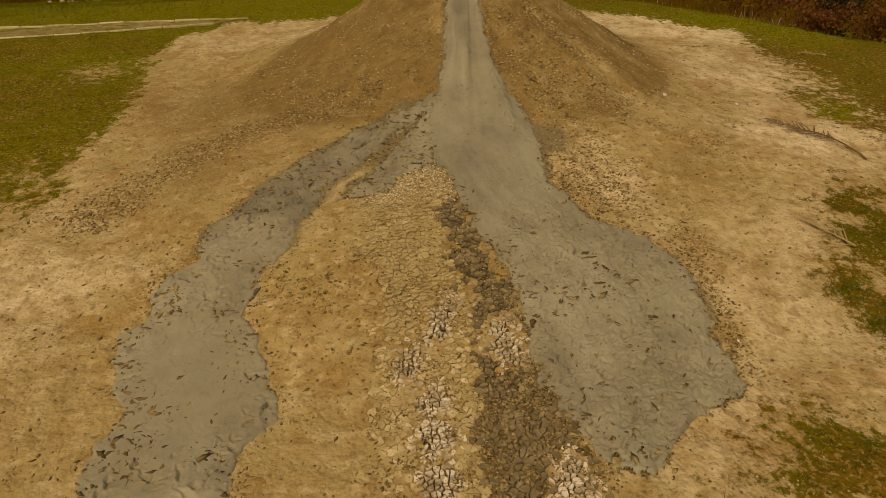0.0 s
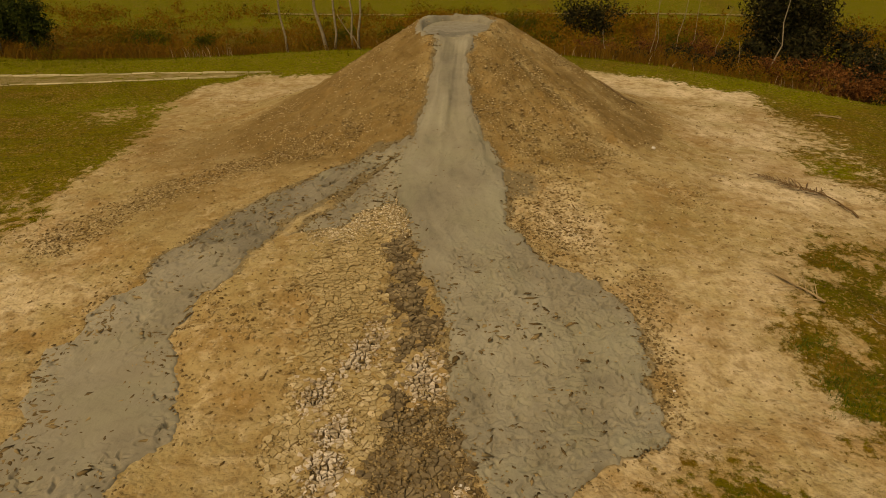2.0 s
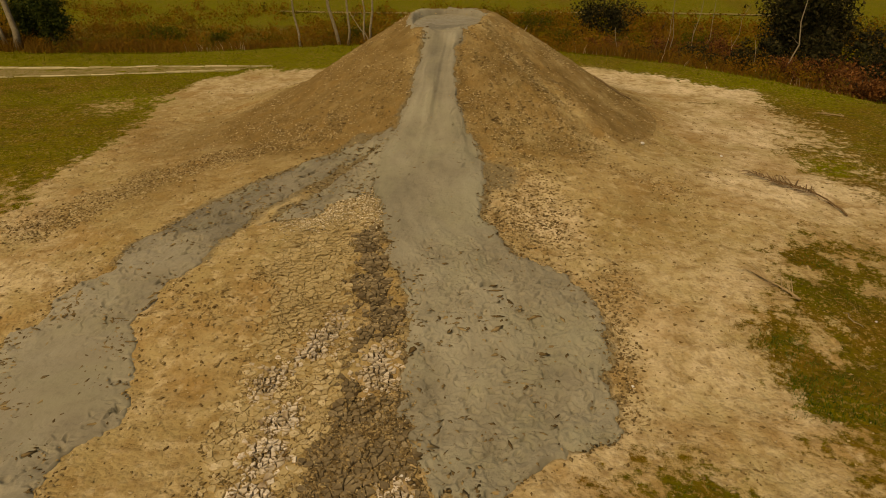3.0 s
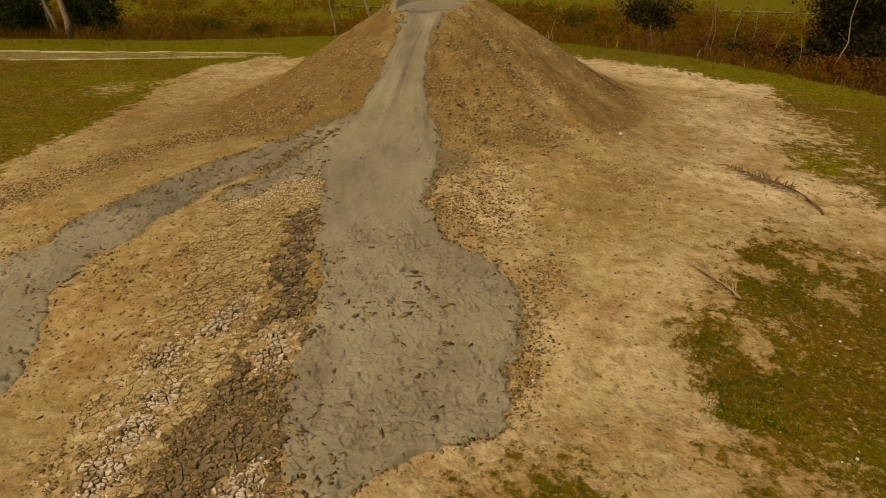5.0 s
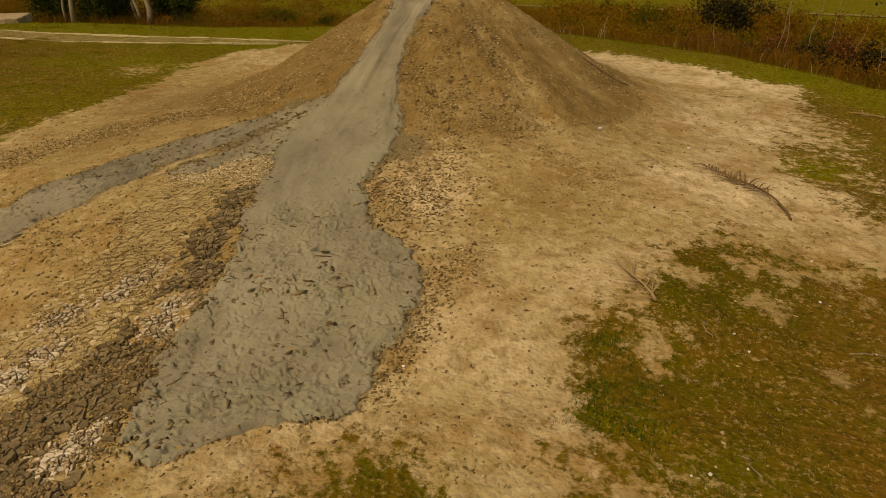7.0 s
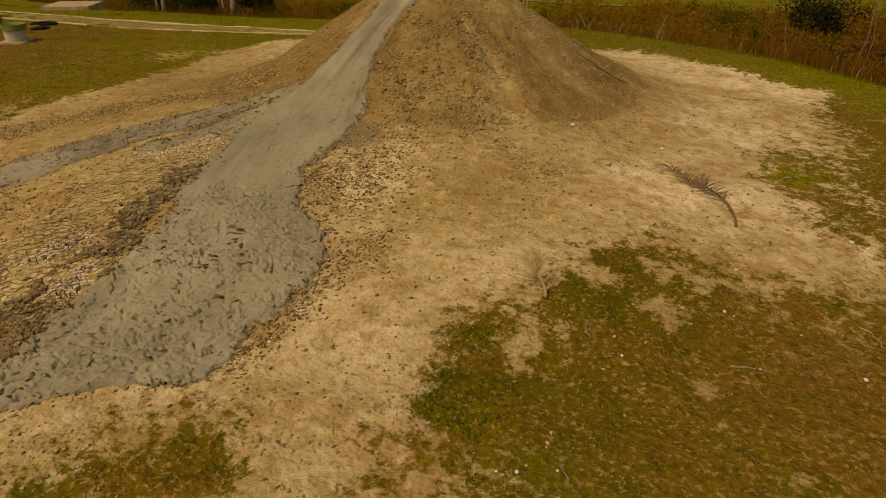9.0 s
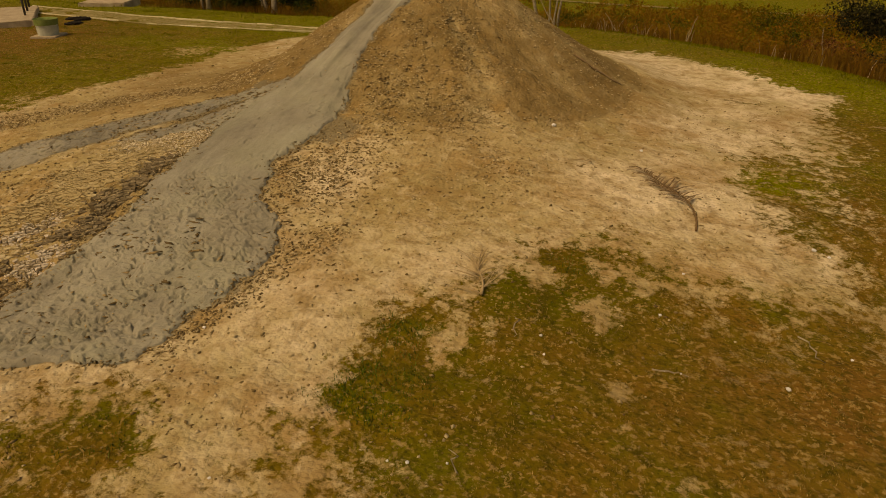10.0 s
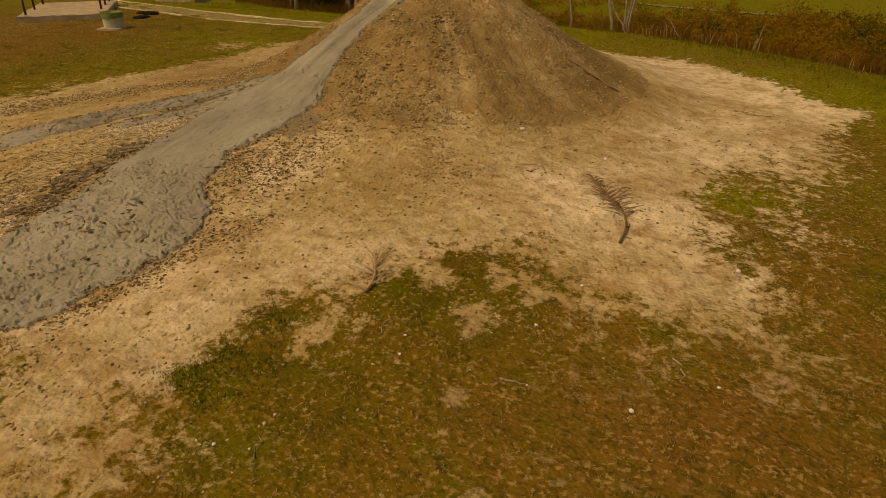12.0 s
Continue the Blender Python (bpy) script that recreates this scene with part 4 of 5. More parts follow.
cx, cy, rng = scatter(22000, (0, 2.6, 4.4, 8.2), lambda x, y: (dark_depth(x, y) > 0.03) * (0.15 + 0.85 * (1 - step(7.2, 7.9, y))) * step(-0.5, 0.5, fbm(4 * x, 4 * y, 2, 38)), 108)
cs = rng.lognormal(math.log(0.018), 0.4, len(cx)).clip(0.008, 0.04)
crumbs("dark_rubble", cx, cy, ground_z(cx, cy) + 0.018, cs, M_DARK_CLOD, "dark brown mud rubble lying on the cracked crust", 109, flat=0.6, long=0.8)
cx, cy, rng = scatter(16000, (-2.6, 0.8, 11.2, 14), tongue_chance, 106)
cs = rng.lognormal(math.log(0.014), 0.4, len(cx)).clip(0.006, 0.03)
crumbs("pale_crumbs", cx, cy, ground_z(cx, cy) + 0.014, cs, M_PALE_CLOD, "whitish dry crumbs heaped on the tongue of crust", 107, flat=0.7, long=0.6)


def blades(name, x, y, z, height, width, mat, label, category, seed, lean=0.6):
    """Upright tapering blades, each a bent pair of triangles."""
    rng = np.random.default_rng(seed)
    n = len(x)
    t, l = rng.uniform(0, 2 * np.pi, n), rng.uniform(0.1, lean, n) * height
    u = rng.uniform(0, 2 * np.pi, n)
    wx, wy = np.cos(t) * width / 2, np.sin(t) * width / 2
    base = np.stack([x, y, z - 0.01], -1)
    side = np.stack([wx, wy, 0 * wx], -1)
    bend = np.stack([np.cos(u) * l, np.sin(u) * l, 0 * l], -1)
    mid = base + bend * 0.3 + np.stack([0 * l, 0 * l, height * 0.6], -1)
    tip = base + bend + np.stack([0 * l, 0 * l, height], -1)
    v = np.stack([base - side, base + side, mid + side * 0.7, mid - side * 0.7, tip], 1)
    q = np.array([(0, 1, 2), (0, 2, 3), (3, 2, 4)])
    f = q[None] + 5 * np.arange(n)[:, None, None]
    ob = part_mesh(name, raw_mesh(name, v.reshape(-1, 3), f.reshape(-1, 3)), mat)
    return tagged(ob, label, category, kind="stuff")


def turf_chance(x, y):
    z = earth_zones(x, y)
    g = z[:, 0] + 0.7 * fbm(2.7 * x, 2.7 * y, 3, 86)
    return 0.4 * step(0.3, 1.0, lush_spot(x, y)) * step(0.2, 0.5, z[:, 0]) * (x > 3) * (y < 14) + step(0.35, 0.9, g) * (0.08 + 0.92 * step(-0.25, 0.45, fbm(2.2 * x, 2.2 * y, 4, 87))) * (0.25 + 0.75 * step(-0.15, 0.25, fbm(5.5 * x, 5.5 * y, 2, 99)))


cx, cy, rng = scatter(250000, (3.5, 19, 3.5, 20), turf_chance, 88)
mx, my, _ = scatter(9000, (6, 9.5, 7.5, 11), lambda x, y: step(0.3, 1.1, lush_spot(x, y)) * (0.2 + 0.8 * step(-0.1, 0.5, fbm(3.5 * x, 3.5 * y, 2, 40))), 110)
cx, cy = np.concatenate([cx, mx]), np.concatenate([cy, my])
lush = lush_spot(cx, cy) + rng.uniform(-0.5, 0.25, len(cx)) > 0.35
for k, nm, mat, hi, lab in ((~lush, "turf", M_BLADE, 0.05, "short patchy olive and straw-brown turf"), (lush, "green_grass", M_LUSH, 0.075, "lush green grass in a damp patch of turf")):
    x, y = cx[k], cy[k]
    blades(nm, x, y, ground_z(x, y), rng.uniform(0.4, 1.2, len(x)) * hi, rng.uniform(0.006, 0.013, len(x)), mat, lab, "grass", 89, 0.9)
cx, cy, rng = scatter(130000, (-24, -7.5, 9, 32), turf_chance, 90)
blades("meadow_turf", cx, cy, ground_z(cx, cy), rng.uniform(0.03, 0.07, len(cx)), rng.uniform(0.012, 0.024, len(cx)), M_STRIP, "short olive turf on the open meadow", "grass", 91, 0.9)

def reed_chance(x, y):
    d = behind_scrub(x, y)
    return np.where(d > 0, np.exp(-np.maximum(d, 0) / 7.0) * (0.25 + 0.75 * step(-0.5, 0.4, fbm(0.25 * x, 0.25 * y, 3, 93))), 0)


cx, cy, rng = scatter(330000, (-85, 50, 38, 92), reed_chance, 94)
tall = (0.35 + 0.8 * step(-0.4, 0.6, fbm(0.15 * cx, 0.15 * cy, 3, 95)) + 0.3 * step(0, 14, cx)) * rng.uniform(0.3, 1.25, len(cx))
blades("dry_reeds", cx, cy, ground_z(cx, cy), tall, rng.uniform(0.02, 0.06, len(cx)), M_REED, "dense rust-brown dry reeds and tall grass", "reeds", 96, 0.8)
cx, cy, rng = scatter(70000, (-60, 40, 27, 62), lambda x, y: (past(x, y, BRINK) > -2) * (behind_scrub(x, y) < 0.5) * 0.8, 101)
blades("strip_grass", cx, cy, ground_z(cx, cy), rng.uniform(0.05, 0.14, len(cx)), rng.uniform(0.02, 0.05, len(cx)), M_STRIP, "green grass on the slope below the clearing", "grass", 102, 0.9)


def leaf_cloud(c, r, n, size, rng):
    """Loose leaves filling a lumpy blob; returns corners of n triangles."""
    lumps = rng.normal(0, 0.45, (max(4, n // 60), 3)) * r
    k = rng.integers(0, len(lumps), n)
    p = lumps[k] + rng.normal(0, 0.19, (n, 3)) * np.mean(r)
    p[:, 2] = np.maximum(p[:, 2], -r[2] * 0.95)
    d = rng.normal(0, 1, (n, 2, 3))
    d /= np.linalg.norm(d, axis=2, keepdims=True)
    s = size * rng.uniform(0.5, 1.3, (n, 1))
    return np.stack([p + d[:, 0] * s, p - d[:, 0] * s * 0.6 + d[:, 1] * s * 0.5, p - d[:, 0] * s * 0.6 - d[:, 1] * s * 0.5], 1) + np.array(c)


def leaf_mesh(name, tris):
    return raw_mesh(name, tris.reshape(-1, 3), np.arange(len(tris) * 3).reshape(-1, 3))


rng = np.random.default_rng(97)
clouds = []
while len(clouds) < 1500:
    x, y = rng.uniform(-95, 60), rng.uniform(40, 118)
    d = float(behind_scrub(np.array([x]), np.array([y]))[0])
    if 1.0 < d < 60 and rng.random() < (1.0 if d < 12 else 0.75 if x > -12 else 0.6 if d < 22 else 0.15):
        h = rng.uniform(0.25, 1.0) * (1.5 if x > 10 else 1.0) * (0.7 if d > 25 else 1.0)
        clouds.append(leaf_cloud((x, y, float(ground_z(x, y)) + h * 0.8), np.array([rng.uniform(1.0, 2.8), rng.uniform(0.8, 1.8), h]) * (1 + d / 50), 300, 0.085 + 0.002 * d, rng))
ob = part_mesh("low_scrub", leaf_mesh("low_scrub", np.concatenate(clouds)), M_SCRUB)
tagged(ob, "olive low scrub behind the clearing, leafy and tangled", "scrub", kind="stuff")

# ---- trees and bushes ----
def tube(bm, pts, radii, sides=7):
    """A tapering round limb along points."""
    rings = []
    for i, (p, r) in enumerate(zip(pts, radii)):
        p = Vector(p)
        d = (Vector(pts[min(i + 1, len(pts) - 1)]) - Vector(pts[max(i - 1, 0)])).normalized()
        u = d.orthogonal().normalized()
        w = d.cross(u)
        rings.append([bm.verts.new(p + (u * math.cos(2 * math.pi * k / sides) + w * math.sin(2 * math.pi * k / sides)) * r) for k in range(sides)])
    for a, b in zip(rings, rings[1:]):
        for k in range(sides):
            bm.faces.new((a[k], a[(k + 1) % sides], b[(k + 1) % sides], b[k]))
    bm.faces.new(rings[-1])
    bm.faces.new(rings[0][::-1])


def wander(a, b, n, amount, rng):
    """Points from a to b that stray sideways."""
    a, b = Vector(a), Vector(b)
    out = [a]
    for i in range(1, n):
        out.append(a.lerp(b, i / n) + Vector(rng.normal(0, amount, 3)))
    return out + [b]


def tree(base, top, radius, bark, leaf, label, crown, leaves, seed, low=0.45):
    """A thin tree: trunk, limbs and a ragged crown. top: where the trunk ends, from the base."""
    rng = np.random.default_rng(seed)
    z = float(ground_z(base[0], base[1]))
    ob = thing("tree", label, "tree", at=(base[0], base[1], z))
    line = wander((0, 0, -0.15), top, 6, 0.13, rng)
    bm = bmesh.new()
    tube(bm, line, [radius * (1.25 if i == 0 else 1 - 0.11 * i) for i in range(7)], 8)
    part("trunk", bm, bark, ob, smooth=True)
    ends = []
    for k in range(4):
        s = line[min(6, 3 + k)].lerp(line[min(6, 4 + k)], 0.5)
        e = s + Vector((rng.uniform(-1, 1) * crown * 0.8, rng.uniform(-1, 1) * crown * 0.8, rng.uniform(0.4, 1.2) * crown))
        bm = bmesh.new()
        tube(bm, wander(s, e, 4, 0.06, rng), [radius * f for f in (0.45, 0.36, 0.28, 0.2, 0.1)], 6)
        part("limb", bm, bark, ob, smooth=True)
        ends.append(e)
    tris = [leaf_cloud(e, np.array([crown, crown, crown * 0.7]) * 0.55, leaves // 5, 0.14, rng) for e in ends + [Vector(top)]]
    part_mesh("crown", leaf_mesh("crown", np.concatenate(tris)), leaf, ob)
    return ob


for at, top, r, seed in (((-17.6, 62.3), (-1.0, 0.5, 10.5), 0.11, 1), ((-14.5, 64.6), (-2.2, 0.2, 11.5), 0.17, 2), ((-14.0, 65.0), (0.7, 0.4, 11.0), 0.12, 3),
                         ((-10.3, 58.5), (0.6, 0.6, 10.0), 0.11, 4), ((-11.0, 60.0), (-0.5, 0.6, 10.0), 0.09, 5), ((-45.5, 62.6), (-1.6, 0.5, 13.0), 0.32, 6),
                         ((-47.0, 63.2), (-3.4, 0.5, 12.0), 0.20, 7), ((-47.8, 63.6), (-1.4, 0.5, 12.0), 0.16, 8), ((-54.0, 61.0), (0.2, 0.4, 12.0), 0.28, 9),
                         ((-55.6, 61.6), (0.0, 0.4, 10.0), 0.16, 10)):
    tree(at, top, r, M_BARK, M_SCRUB, "slender pale-barked tree standing in the scrub", 3.0, 1500, seed)


def bush(name, at, r, n, mat, label, seed, size=0.09, stems=5):
    """A leafy bush on several stems."""
    rng = np.random.default_rng(seed)
    z = float(ground_z(at[0], at[1]))
    ob = thing(name, label, "bush", at=(at[0], at[1], z))
    for k in range(stems):
        bm = bmesh.new()
        e = (rng.uniform(-0.5, 0.5) * r[0], rng.uniform(-0.5, 0.5) * r[1], r[2] * rng.uniform(1.0, 1.7))
        tube(bm, wander((rng.uniform(-0.2, 0.2), rng.uniform(-0.2, 0.2), -0.1), e, 4, 0.05, rng), [f * max(r) for f in (0.05, 0.042, 0.034, 0.024, 0.012)], 6)
        part("stem", bm, M_DARK_BARK, ob, smooth=True)
    part_mesh("foliage", leaf_mesh("foliage", leaf_cloud((0, 0, r[2]), np.array(r, float), n, size, rng)), mat, ob)
    return ob


M_RED = plain("rusty_leaf", [(0.2, (0.04, 0.020, 0.008)), (0.5, (0.16, 0.055, 0.014)), (0.85, (0.26, 0.12, 0.04))], 0.9, 0.85, island=0.6, depth=0.0)
# The last three, low ones are added to darken the scrub in place of shade
for n, (at, r, leaves) in enumerate((((24.4, 63.5), (1.9, 1.5, 4.6), 9000), ((27.2, 63.2), (2.2, 1.6, 4.0), 9000), ((30.3, 62.0), (2.0, 1.5, 2.0), 5000),
                                     ((22.6, 61.5), (1.1, 0.9, 1.5), 3000), ((26.0, 60.3), (1.9, 1.0, 1.5), 5000), ((17.0, 62.0), (1.6, 1.0, 0.9), 3000), ((20.5, 61.0), (1.5, 1.0, 1.0), 3000), ((12.5, 60.5), (1.5, 0.9, 0.7), 2500))):
    bush("dark_bush", at, r, leaves, M_LEAF, "dark green bush, the lowest ones standing in for shaded scrub", 400 + n, 0.19)
bush("rusty_bush", (18.6, 64.0), (2.0, 1.4, 1.3), 4200, M_RED, "rust-red dry bush below the clearing", 461, 0.13)
bush("rusty_bush", (14.6, 65.5), (1.8, 1.2, 1.1), 3600, M_RED, "rust-red dry bush below the clearing", 462, 0.13)
bush("rusty_bush", (10.0, 62.0), (1.8, 1.2, 0.9), 3600, M_RED, "rust-red dry bush below the clearing", 463, 0.13)
bush("rusty_bush", (26.0, 56.5), (1.8, 1.3, 1.0), 4000, M_RED, "rust-red dry bush below the clearing", 23, 0.13)
bush("rusty_bush", (29.0, 54.5), (2.0, 1.3, 1.2), 4200, M_RED, "rust-red dry bush below the clearing", 24, 0.13)
bush("rusty_bush", (32.0, 51.5), (2.2, 1.4, 1.2), 4200, M_RED, "rust-red dry bush below the clearing", 25, 0.13)
bush("rusty_bush", (20.5, 38.5), (1.5, 1.0, 0.8), 3600, M_RED, "rust-red dry bush below the clearing", 33, 0.10)
bush("rusty_bush", (23.5, 38.0), (1.7, 1.1, 1.0), 3600, M_RED, "rust-red dry bush below the clearing", 34, 0.10)
bush("dark_bush", (22.6, 41.5), (1.6, 1.2, 1.5), 4600, M_LEAF, "dark green bush, the lowest ones standing in for shaded scrub", 35, 0.12)
bush("rusty_bush", (26.5, 36.0), (1.8, 1.1, 1.0), 3600, M_RED, "rust-red dry bush below the clearing", 36, 0.10)
bush("rusty_bush", (23.0, 58.5), (1.6, 1.2, 0.9), 3200, M_RED, "rust-red dry bush below the clearing", 31, 0.13)
bush("green_bush", (11.5, 86.0), (3.6, 2.0, 2.2), 7000, M_LEAF, "spreading dark green bush beyond the scrub", 26, 0.19)
for n, (at, r, leaves) in enumerate((((-2.8, 68.0), (1.7, 1.2, 0.9), 3600), ((5.7, 70.0), (1.9, 1.3, 0.9), 3600), ((-8.5, 72.0), (2.2, 1.4, 0.9), 3600), ((11.5, 66.0), (1.6, 1.1, 0.9), 3000), ((-14.5, 74.0), (2.0, 1.2, 0.8), 3000),
                                     ((-27.0, 66.0), (1.8, 1.2, 0.7), 3000), ((-34.0, 69.0), (2.4, 1.4, 0.9), 3600), ((3.0, 84.0), (2.6, 1.6, 1.2), 3600), ((18.5, 70.5), (1.7, 1.2, 1.4), 3200))):
    bush("green_bush", at, r, leaves, M_OLIVE_LEAF, "low olive-green bush among rusty scrub", 440 + n, 0.12)
bush("green_bush", (17.0, 84.0), (2.2, 1.6, 1.6), 3600, M_SCRUB, "rounded olive bush in the scrub", 32, 0.15)
for n, (at, r, leaves) in enumerate((((-50.6, 63.4), (2.4, 1.6, 2.9), 9000), ((-43.0, 65.0), (1.5, 1.2, 2.6), 6000), ((-46.6, 66.5), (1.8, 1.2, 2.6), 6000), ((-54.5, 65.0), (2.6, 1.6, 3.0), 9000), ((-59.5, 63.5), (2.6, 1.6, 2.6), 8000))):
    bush("green_bush", at, r, leaves, M_GREEN_LEAF, "dense dark green bush between pale trunks", 420 + n, 0.18)


def dead_stalk(at, top, r, seed, name="dead_sapling", label="bare pale dead sapling leaning out of the scrub"):
    rng = np.random.default_rng(seed)
    ob = thing(name, label, "dead tree", at=(at[0], at[1], float(ground_z(at[0], at[1]))))
    line = wander((0, 0, -0.1), top, 5, 0.025 * top[2], rng)
    bm = bmesh.new()
    tube(bm, line, [r * (1 - 0.14 * i) for i in range(6)], 6)
    part("stem", bm, M_BARK, ob, smooth=True)
    for k in (2, 3, 4):
        e = line[k] + Vector((rng.uniform(-0.12, 0.12) * top[2], rng.uniform(-0.05, 0.05) * top[2], rng.uniform(0.05, 0.16) * top[2]))
        bm = bmesh.new()
        tube(bm, wander(line[k], e, 3, 0.03, rng), [r * f for f in (0.4, 0.3, 0.2, 0.1)], 5)
        part("twig", bm, M_BARK, ob, smooth=True)


for n, (at, top, r) in enumerate((((23.2, 58.8), (0.9, 0.3, 8.0), 0.07), ((-9.6, 57.6), (-2.2, 0.2, 3.0), 0.06), ((2.2, 48.6), (0.5, 0.1, 1.6), 0.035),
                                  ((-1.6, 47.8), (-1.2, 0.1, 1.3), 0.035), ((9.5, 55.0), (-0.3, 0.3, 2.4), 0.03), ((14.2, 62.0), (0.3, 0.3, 6.5), 0.032), ((15.0, 63.0), (-0.5, 0.3, 7.0), 0.038), ((16.4, 62.5), (0.9, 0.3, 7.5), 0.038),
                                  ((17.8, 63.5), (0.2, 0.3, 7.0), 0.032), ((19.3, 61.8), (1.2, 0.3, 5.5), 0.03), ((21.2, 59.5), (-0.5, 0.3, 3.0), 0.04), ((31.0, 57.5), (-0.6, 0.2, 3.4), 0.04))):
    dead_stalk(at, top, r, 40 + n)
cx, cy, rng = scatter(9000, (-30, 30, 42, 66), lambda x, y: np.exp(-((behind_scrub(x, y) - 0.4) / 0.8) ** 2) * step(-0.3, 0.6, fbm(0.3 * x, 0.3 * y, 2, 98)), 99)
M_STRAW = plain("bleached_straw", [(0.2, (0.22, 0.15, 0.07)), (0.7, (0.48, 0.37, 0.21))], 2.0, 0.9, island=0.5, depth=0.0)
blades("bleached_stalks", cx, cy, ground_z(cx, cy), rng.uniform(0.4, 1.3, len(cx)), rng.uniform(0.03, 0.08, len(cx)), M_STRAW, "bleached dead stalks along the foot of the scrub", "reeds", 100, 0.5)


# ---- palm fronds and fallen sticks ----
def strip(bm, line, width, lift=0.0):
    """A folded, tapering leaflet along points."""
    rows = []
    n = len(line) - 1
    for i, p in enumerate(line):
        p = Vector(p)
        d = (Vector(line[min(i + 1, n)]) - Vector(line[max(i - 1, 0)])).normalized()
        s = d.cross(Vector((0, 0, 1))).normalized() * width * (0.5 if i == 0 else 1 - 0.85 * (i / n) ** 2)
        rows.append([bm.verts.new(p - s), bm.verts.new(p + Vector((0, 0, -0.3 * width))), bm.verts.new(p + s), bm.verts.new(p + Vector((0, 0, 0.25 * width)))])
    for a, b in zip(rows, rows[1:]):
        for k in range(4):
            bm.faces.new((a[k], a[(k + 1) % 4], b[(k + 1) % 4], b[k]))
    bm.faces.new(rows[-1])
    bm.faces.new(rows[0][::-1])


def over_ground(o, x, y, up):
    return (x - o[0], y - o[1], float(ground_z(x, y)) + up - o[2])


def palm_frond(tip, base, seed):
    """A dry palm frond lying on the ground: bent stalk and rows of leaflets."""
    rng = np.random.default_rng(seed)
    tip, base = Vector(tip), Vector(base)
    o = (base.x, base.y, float(ground_z(base.x, base.y)))
    ob = thing("palm_frond", "dry brown palm frond lying on pale earth", "palm frond", at=o)
    d = (tip - base).normalized()
    side = Vector((d.y, -d.x))
    ln = (tip - base).length
    spine = []
    for i in range(13):
        u = i / 12
        p = base.lerp(tip, u) + side * (0.48 * math.sin(math.pi * u) * (1 - u))
        spine.append(p)
    bm = bmesh.new()
    tube(bm, [over_ground(o, p.x, p.y, 0.045 + 0.05 * math.sin(math.pi * i / 12)) for i, p in enumerate(spine)], [0.024, 0.022] + [0.020 - 0.0013 * i for i in range(11)], 7)
    part("stalk", bm, M_FROND, ob, "brown midrib bent at its foot", smooth=True)
    for k in range(28):
        u = 0.36 + 0.64 * k / 27
        i = min(11, int(u * 12))
        p = spine[i].lerp(spine[i + 1], u * 12 - i)
        for sgn in (-1, 1):
            if rng.random() < 0.22:
                continue
            a = radians(rng.uniform(38, 66) * (1 - 0.4 * (u - 0.36))) * sgn
            way = Vector((d.x * math.cos(a) - d.y * math.sin(a), d.x * math.sin(a) + d.y * math.cos(a)))
            l = rng.uniform(0.2, 0.72) * (0.6 + 0.4 * math.sin(3.14 * min(1, (u - 0.2) / 0.8)))
            pts = []
            for m in range(5):
                q = p + way * (l * m / 4) + Vector((d.x, d.y)) * (-0.05 * (m / 4) ** 2)
                pts.append(over_ground(o, q.x, q.y, 0.05 + 0.05 * math.sin(2.6 * m / 4) * (1 - m / 5) + rng.uniform(0.0, 0.025)))
            bm = bmesh.new()
            strip(bm, pts, rng.uniform(0.015, 0.027))
            part("leaflet", bm, M_FROND, ob)
    return ob


palm_frond((8.55, 17.35), (10.2, 15.35), 31)


def dry_spray(base, tip, count, width, seed, label):
    """A bare, many-fingered dry branch lying flat."""
    rng = np.random.default_rng(seed)
    base, tip = Vector(base), Vector(tip)
    o = (base.x, base.y, float(ground_z(base.x, base.y)))
    ob = thing("dry_branch", label, "branch", at=o)
    d = tip - base
    side = Vector((d.y, -d.x))
    line = [base + d * u + side * (0.05 * math.sin(5 * u)) for u in (0, 0.2, 0.4, 0.6, 0.8, 1)]
    bm = bmesh.new()
    tube(bm, [over_ground(o, p.x, p.y, 0.05) for p in line], [width * f for f in (1.5, 1.1, 0.9, 0.7, 0.5, 0.25)], 6)
    part("stem", bm, M_TWIG, ob, smooth=True)
    for k in range(count):
        u = rng.uniform(0.0, 0.75)
        p = base + d * u
        a = rng.uniform(0.25, 1.2) * (1 if k % 2 else -1)
        way = Vector((d.x * math.cos(a) - d.y * math.sin(a), d.x * math.sin(a) + d.y * math.cos(a))) * rng.uniform(0.28, 0.7) * (1.2 - 0.7 * u)
        pts = [over_ground(o, (p + way * m).x, (p + way * m).y, 0.05 + 0.06 * math.sin(2.5 * m) * rng.uniform(0, 1)) for m in (0, 0.35, 0.7, 1.0)]
        bm = bmesh.new()
        tube(bm, pts, [width * f for f in (0.7, 0.55, 0.4, 0.2)], 5)
        part("twig", bm, M_TWIG, ob, smooth=True)


dry_spray((7.95, 11.4), (7.3, 12.4), 13, 0.018, 32, "bare many-fingered dry branch lying at the turf's edge")
dry_spray((7.6, 17.0), (7.05, 16.8), 4, 0.012, 33, "short broken dry stick lying on the earth")
dry_spray((13.5, 24.4), (12.7, 24.8), 6, 0.018, 34, "grey dry branch lying in the grass")


